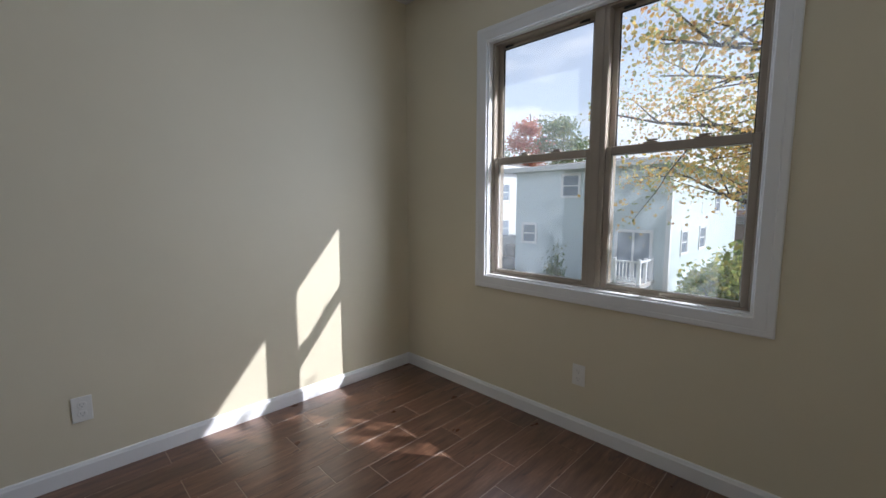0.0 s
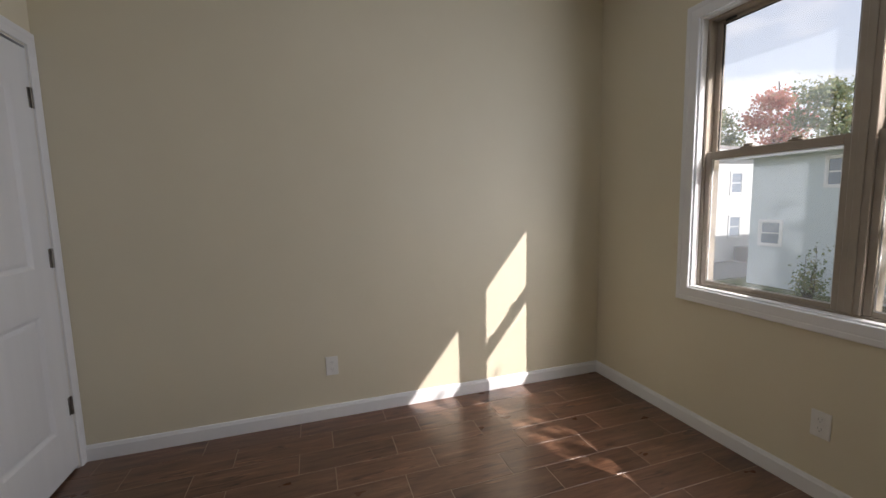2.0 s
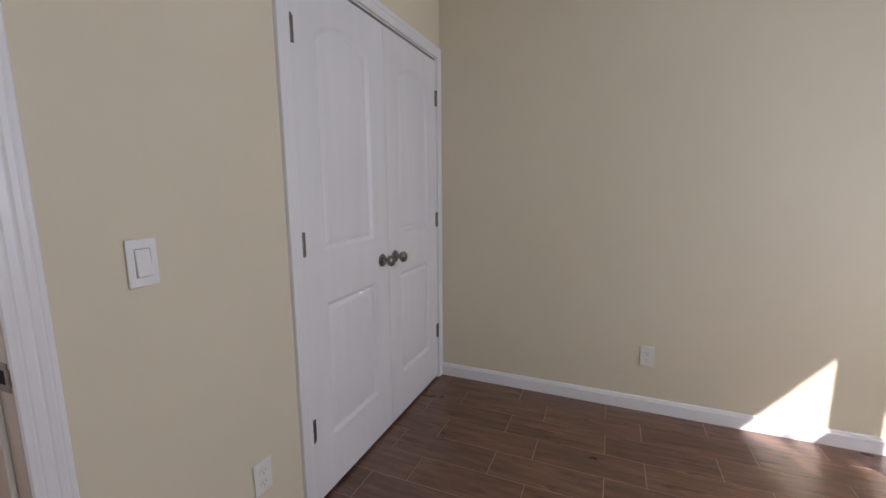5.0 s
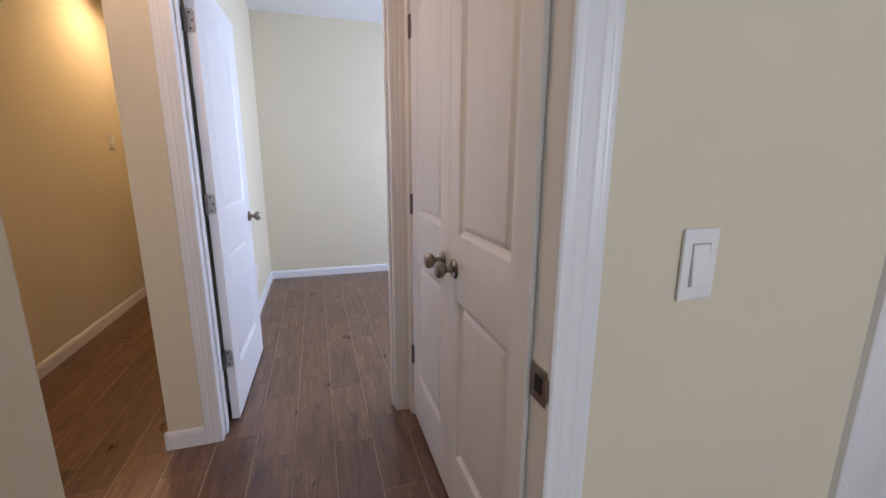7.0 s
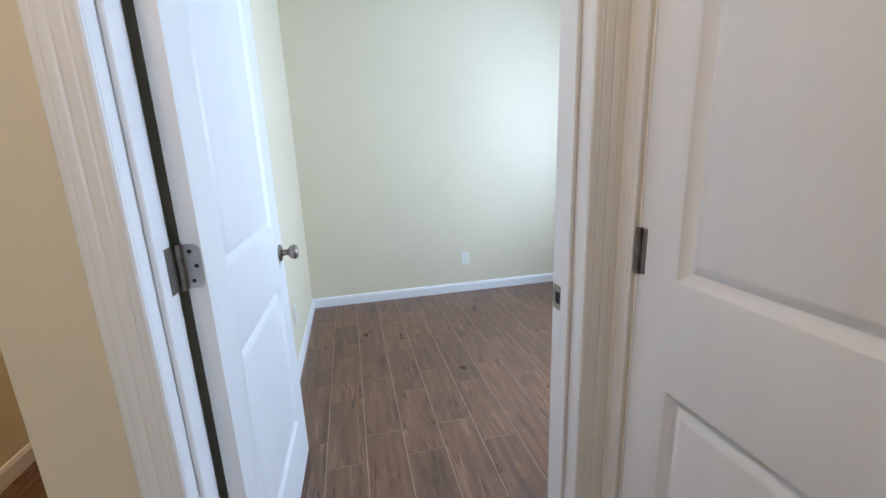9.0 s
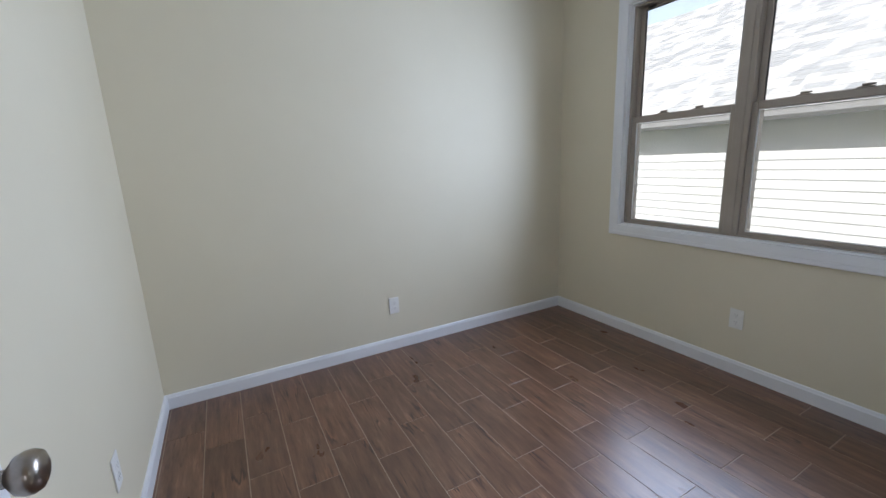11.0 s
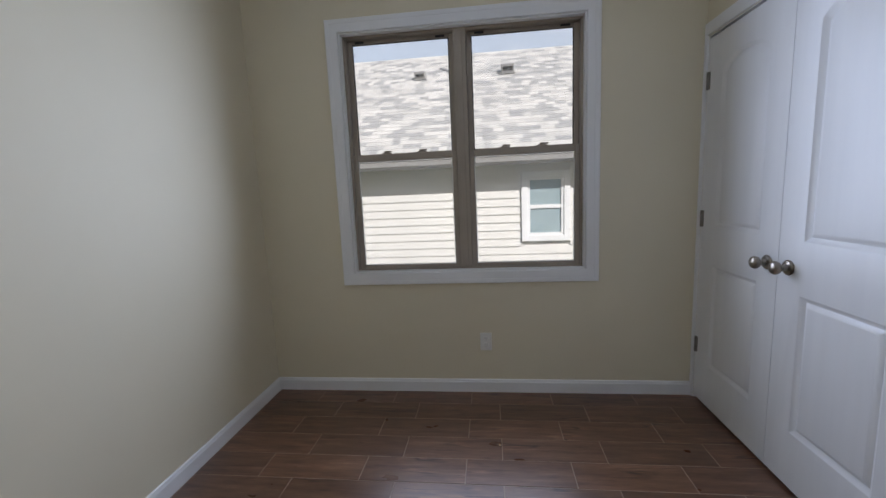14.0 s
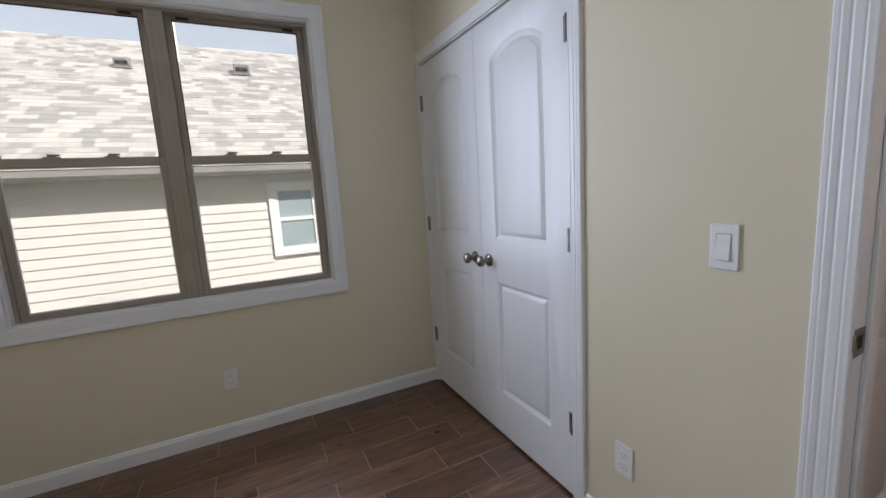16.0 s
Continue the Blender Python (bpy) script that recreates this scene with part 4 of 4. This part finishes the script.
sl = part("sliding_door", fresh((-4.55, -4.43, 18.44, 18.49, -1.75, 0.22), (-3.15, -3.03, 18.44, 18.49, -1.75, 0.22), (-4.43, -3.15, 18.44, 18.49, 0.10, 0.22),
                                (-3.83, -3.75, 18.45, 18.49, -1.75, 0.10)), M_WHITE_EXT, gh, "white framed sliding patio door")
part("pane", fresh((-4.43, -3.15, 18.475, 18.495, -1.75, 0.10)), M_PANE_FAR, sl, "dark glass")
dk = thing("wooden_deck", pose(0, 0, 0), "small weathered wooden deck with white railing at the sage house", "deck")
part("platform", fresh((-4.9, -2.9, 16.9, 18.5, -1.90, -1.76)), M_DECK, dk)
for x in (-4.85, -3.9, -2.98):
    part("post", fresh((x - 0.06, x + 0.06, 16.9, 17.02, GZ, -0.80), bevel=0.01), M_WHITE_EXT, dk)
for y in (17.6, 18.3):
    part("post", fresh((-3.04, -2.92, y - 0.06, y + 0.06, GZ, -0.80), bevel=0.01), M_WHITE_EXT, dk)
part("rail", fresh((-4.85, -2.98, 16.92, 17.0, -0.95, -0.88)), M_WHITE_EXT, dk)
part("rail", fresh((-4.85, -2.98, 16.92, 17.0, -1.70, -1.63)), M_WHITE_EXT, dk)
part("rail", fresh((-3.02, -2.94, 17.0, 18.4, -0.95, -0.88)), M_WHITE_EXT, dk)
bal = mesh_of("baluster", fresh((-0.02, 0.02, -0.02, 0.02, -1.63, -0.95)), M_WHITE_EXT)
for i in range(14):
    ob = new("baluster", bal)
    ob.parent = dk
    ob.matrix_basis = pose(-4.75 + i * 0.13, 16.96, 0)

wh = house("white_house", "two-storey white sided house behind the driveway", -24.0, -14.0, 19.0, 31.0, 3.6, M_WHITE_SIDING, 1.2)
for y in (20.2, 23.2, 26.0):
    for zz in (1.5, -0.9):
        simple_window(wh, pose(-13.99, y, zz, 0, 0, 90), 0.8, 1.1)
ac = thing("air_conditioner", pose(-13.45, 23.8, GZ), "grey outdoor air conditioner unit beside the white house", "air conditioner")
part("base_pad", fresh((-0.5, 0.5, -0.5, 0.5, 0.0, 0.08), bevel=0.02), M_DECK, ac, "concrete-grey base pad")
part("body", fresh((-0.36, 0.36, -0.36, 0.36, 0.08, 0.86), bevel=0.04, seg=2), M_ROOF_FAR, ac, "dark grey coil housing")
for i in range(8):
    z = 0.16 + i * 0.09
    part("louvre", fresh((-0.375, 0.375, -0.375, -0.361, z, z + 0.04), (0.361, 0.375, -0.36, 0.375, z, z + 0.04)), M_SOFFIT, ac, "grey louvre band")
part("fan_guard", lathe(bmesh.new(), [(0.30, 0.855), (0.32, 0.875), (0.29, 0.89), (0.10, 0.905), (0.001, 0.905)], 20, "z"), M_SOFFIT, ac, "round grey fan guard", None, True)
ph = house("pink_house", "dusty pink house with a dark porch roof far off", -9.0, 6.0, 40.0, 50.0, 2.6, M_PINK, 1.6)
for x in (-7.0, -5.2, -3.6, -1.8):
    simple_window(ph, pose(x, 39.99, 0.9), 0.9, 1.1)
part("porch_roof", fresh((-8.0, 3.0, 38.2, 40.0, -0.25, 0.35)), M_ROOF_FAR, ph, "dark porch roof")
for x in (-7.8, -5.0, -2.2, 0.6):
    part("porch_post", fresh((x, x + 0.16, 38.3, 38.46, GZ, -0.25)), M_WHITE_EXT, ph)


# ---- trees ----
def limb(bm, p, q, r0, r1, steps=5, sides=7, rng=None, bend=0.0):
    """A tapered, slightly crooked limb from p to q."""
    p, q = Vector(p), Vector(q)
    d = (q - p)
    up = d.normalized()
    s = up.orthogonal().normalized()
    t = up.cross(s)
    rings, pts = [], []
    for i in range(steps + 1):
        u = i / steps
        c = p + d * u
        if 0 < i < steps:
            c += Vector((rng.uniform(-1, 1), rng.uniform(-1, 1), rng.uniform(-0.5, 0.5))) * bend * d.length
        pts.append(c)
        r = r0 + (r1 - r0) * u
        rings.append([bm.verts.new(c + s * math.cos(a) * r + t * math.sin(a) * r) for a in (2 * math.pi * k / sides for k in range(sides))])
    for a, b in zip(rings, rings[1:]):
        for i in range(sides):
            j = (i + 1) % sides
            bm.faces.new((a[i], a[j], b[j], b[i]))
    bm.faces.new(rings[-1])
    return pts


def leaf_cloud(points, size, rng, per, spread):
    """Many small folded leaves strewn round twig points."""
    vs, fs = [], []
    for c in points:
        for _ in range(per):
            o = Vector((rng.gauss(0, spread), rng.gauss(0, spread), rng.gauss(0, spread * 0.7))) + c
            e = Euler((rng.uniform(0, 6.28), rng.uniform(0, 6.28), rng.uniform(0, 6.28))).to_matrix()
            s = size * rng.uniform(0.6, 1.3)
            b = len(vs)
            for x, y, z in ((0, -0.5, 0), (0.42, -0.15, 0.10), (0.30, 0.28, 0.12), (0, 0.55, 0), (-0.30, 0.28, 0.12), (-0.42, -0.15, 0.10)):
                vs.append(tuple(o + e @ Vector((x * s, y * s, z * s))))
            fs += [(b, b + 1, b + 2, b + 3), (b, b + 3, b + 4, b + 5)]
    return vs, fs


def tree(name, label, base, height, crown_r, crown_lo, mat, seed, leaf, per, trunk_r, limbs=9, twigs=7, spread=0.28, droop=0.0, boughs=()):
    rng = random.Random(seed)
    root = thing(name, pose(*base), label, "tree")
    bm = bmesh.new()
    trunk = limb(bm, (0, 0, -0.2), (rng.uniform(-0.3, 0.3), rng.uniform(-0.3, 0.3), height * 0.8), trunk_r, trunk_r * 0.2, 7, 9, rng, 0.015)
    tips = []
    for i in range(limbs):
        u = 0.28 + 0.66 * i / max(1, limbs - 1)
        st = trunk[min(int(u * 7), 6)]
        a = i * 2.4 + rng.uniform(-0.3, 0.3)
        reach = crown_r * (1.05 - 0.55 * max(0, u - 0.45) / 0.5) * rng.uniform(0.8, 1.05)
        end = st + Vector((math.cos(a) * reach, math.sin(a) * reach, reach * rng.uniform(0.15, 0.5) - droop * reach))
        end.z = max(end.z, crown_lo)
        pts = limb(bm, st, end, trunk_r * 0.38 * (1.1 - u * 0.6), 0.012, 5, 6, rng, 0.03)
        tips.append(end)
        for k in range(twigs):
            w = rng.uniform(0.3, 1.0)
            s2 = pts[min(int(w * 5), 4)]
            e2 = s2 + Vector((rng.gauss(0, 1), rng.gauss(0, 1), rng.gauss(0.15, 0.55) - droop)).normalized() * reach * rng.uniform(0.22, 0.5)
            e2.z = max(e2.z, crown_lo - 0.3)
            limb(bm, s2, e2, 0.022, 0.005, 3, 4, rng, 0.05)
            for q in (0.35, 0.55, 0.75, 1.0):
                tips.append(s2 + (e2 - s2) * q)
    # hanging boughs, given by their start, bend and end in the world
    for stops in boughs:
        p, q, e = (Vector(v) - Vector(base) for v in stops)
        limb(bm, p, q, 0.03, 0.012, 6, 6, rng, 0.02)
        limb(bm, q, e, 0.012, 0.004, 5, 5, rng, 0.03)
        tips += [q + (e - q) * 0.45 + Vector((0.25, 0.1, 0.1)), e + Vector((-0.1, 0, 0.05))]
    part("trunk", bm, M_BARK, root, "grey-brown trunk and limbs", None, True)
    vs, fs = leaf_cloud(tips, leaf, rng, per, spread)
    me = bpy.data.meshes.new("crown")
    me.from_pydata(vs, [], fs)
    me.materials.append(mat)
    ob = new("crown", me)
    ob.parent = root
    return root


tree("maple_tree", "maple tree in yellow and orange autumn leaf", (3.2, 9.6, GZ), 11.8, 5.0, 4.5, M_LEAF_MAPLE, 5, 0.060, 64, 0.24, 15, 11, 0.27, 0.12,
     boughs=[((3.0, 9.3, 2.6), (0.75, 7.7, 2.05), (0.24, 7.2, 1.06))])
# unseen tree, placed so its leaves break up the sun on the wall
tree("maple_tree", "unseen maple added beside the house to dapple the sun, thinning autumn leaves", (4.901, 5.351, GZ), 9.648, 1.834, 5.0, M_LEAF_MAPLE, 623, 0.09, 4, 0.12, 12, 7, 0.10, 0.05)
tree("red_tree", "distant tree with red autumn leaves", (-25.5, 44.0, GZ), 18.0, 3.4, 4.5, M_LEAF_RED, 11, 0.26, 16, 0.22, 11, 9, 0.6)
tree("green_tree", "distant green and yellowing tree", (-20.5, 43.0, GZ), 16.5, 4.0, 3.0, M_LEAF_GREEN, 12, 0.26, 16, 0.22, 11, 9, 0.6)
tree("green_tree", "distant dark green tree beside the red one", (-30.5, 43.0, GZ), 16.0, 3.6, 3.0, M_LEAF_GREEN, 14, 0.26, 16, 0.22, 11, 9, 0.6)
tree("red_tree", "red-leaved tree beyond the shingle roof", (-16.0, -10.6, GZ), 13.6, 1.7, 7.5, M_LEAF_RED, 21, 0.16, 12, 0.16, 9, 6, 0.25)


def bush(name, label, base, r, h, mat, seed, leaf, n):
    rng = random.Random(seed)
    root = thing(name, pose(*base), label, "bush")
    bm = bmesh.new()
    pts = []
    for i in range(n):
        a, u = rng.uniform(0, 6.28), rng.uniform(0.3, 1.0)
        rr = r * math.sqrt(rng.uniform(0, 1))
        end = Vector((math.cos(a) * rr, math.sin(a) * rr, h * u * (1.1 - 0.5 * rr / r)))
        limb(bm, (end.x * 0.15, end.y * 0.15, -0.05), end, 0.02, 0.005, 3, 4, rng, 0.04)
        pts += [end, end * 0.8, end * 0.6]
    part("stem", bm, M_BARK, root, "brown stems", None, True)
    vs, fs = leaf_cloud(pts, leaf, rng, 10, 0.16)
    me = bpy.data.meshes.new("foliage")
    me.from_pydata(vs, [], fs)
    me.materials.append(mat)
    ob = new("foliage", me)
    ob.parent = root
    return root


bush("hedge_bush", "yellow-green leafy bush beside the sage house", (0.7, 13.0, GZ), 1.3, 2.8, M_LEAF_BUSH, 3, 0.13, 130)
bush("hedge_bush", "low green bush at the sage house wall", (-0.2, 19.0, GZ), 1.6, 2.0, M_LEAF_BUSH, 4, 0.13, 120)
bush("sapling", "thin shrub with sparse leaves before the sage wall", (-6.6, 17.2, GZ), 0.5, 2.1, M_LEAF_GREEN, 8, 0.09, 16)

# ---- floor tiles ----
PX, PY, X_REF, Y_REF = 0.1717, 0.489, 0.674, -2.848
tw, tl = PX - 0.0036, PY - 0.0036
bm = bmesh.new()
box(bm, -tw / 2, tw / 2, -tl / 2, tl / 2, -0.008, 0.0)
top_edges = [e for e in bm.edges if all(v.co.z > -0.001 for v in e.verts)]
bmesh.ops.bevel(bm, geom=top_edges, offset=0.0009, segments=1, affect='EDGES')
tile_me = mesh_of("tile", bm, M_TILE)
AREAS = [(0, XE, 0, YN), (XL, 3.0, -1.52, 0.0), (0, 2.93, YS, YB), (2.98, 4.03, -4.6, -0.5), (DA[0], DA[1], -0.12, 0)]
rng = random.Random(3)
for i in range(-5, 22):
    x0 = X_REF + i * PX
    off = 0.0 if i % 2 == 0 else PY * 0.352
    for j in range(-6, 15):
        y0 = Y_REF + off + j * PY
        if any(x0 + PX > a + 0.01 and x0 < b - 0.01 and y0 + PY > c + 0.01 and y0 < d - 0.01 for a, b, c, d in AREAS):
            south = -4.6 if x0 > 2.9 else YS - 0.05
            lo_x, hi_x, lo_y, hi_y = max(x0, -0.05), min(x0 + PX, 4.08), max(y0, south), min(y0 + PY, YN + 0.05 if x0 < XE else -0.42)
            me = tile_me
            if hi_x - lo_x < PX - 0.001 or hi_y - lo_y < PY - 0.001:
                if hi_x - lo_x < 0.02 or hi_y - lo_y < 0.02:
                    continue
                cx, cy, g = x0 + PX / 2, y0 + PY / 2, 0.0018
                me = mesh_of("tile", fresh((lo_x + g - cx, hi_x - g - cx, lo_y + g - cy, hi_y - g - cy, -0.008, 0.0)), M_TILE)
            ob = new("tile", me)
            ob.parent = floor_ob
            ob.matrix_basis = pose(x0 + PX / 2, y0 + PY / 2, rng.uniform(-0.0004, 0.0003), rng.uniform(-0.06, 0.06), rng.uniform(-0.1, 0.1), 180 * rng.randrange(2) if me is tile_me else 0)
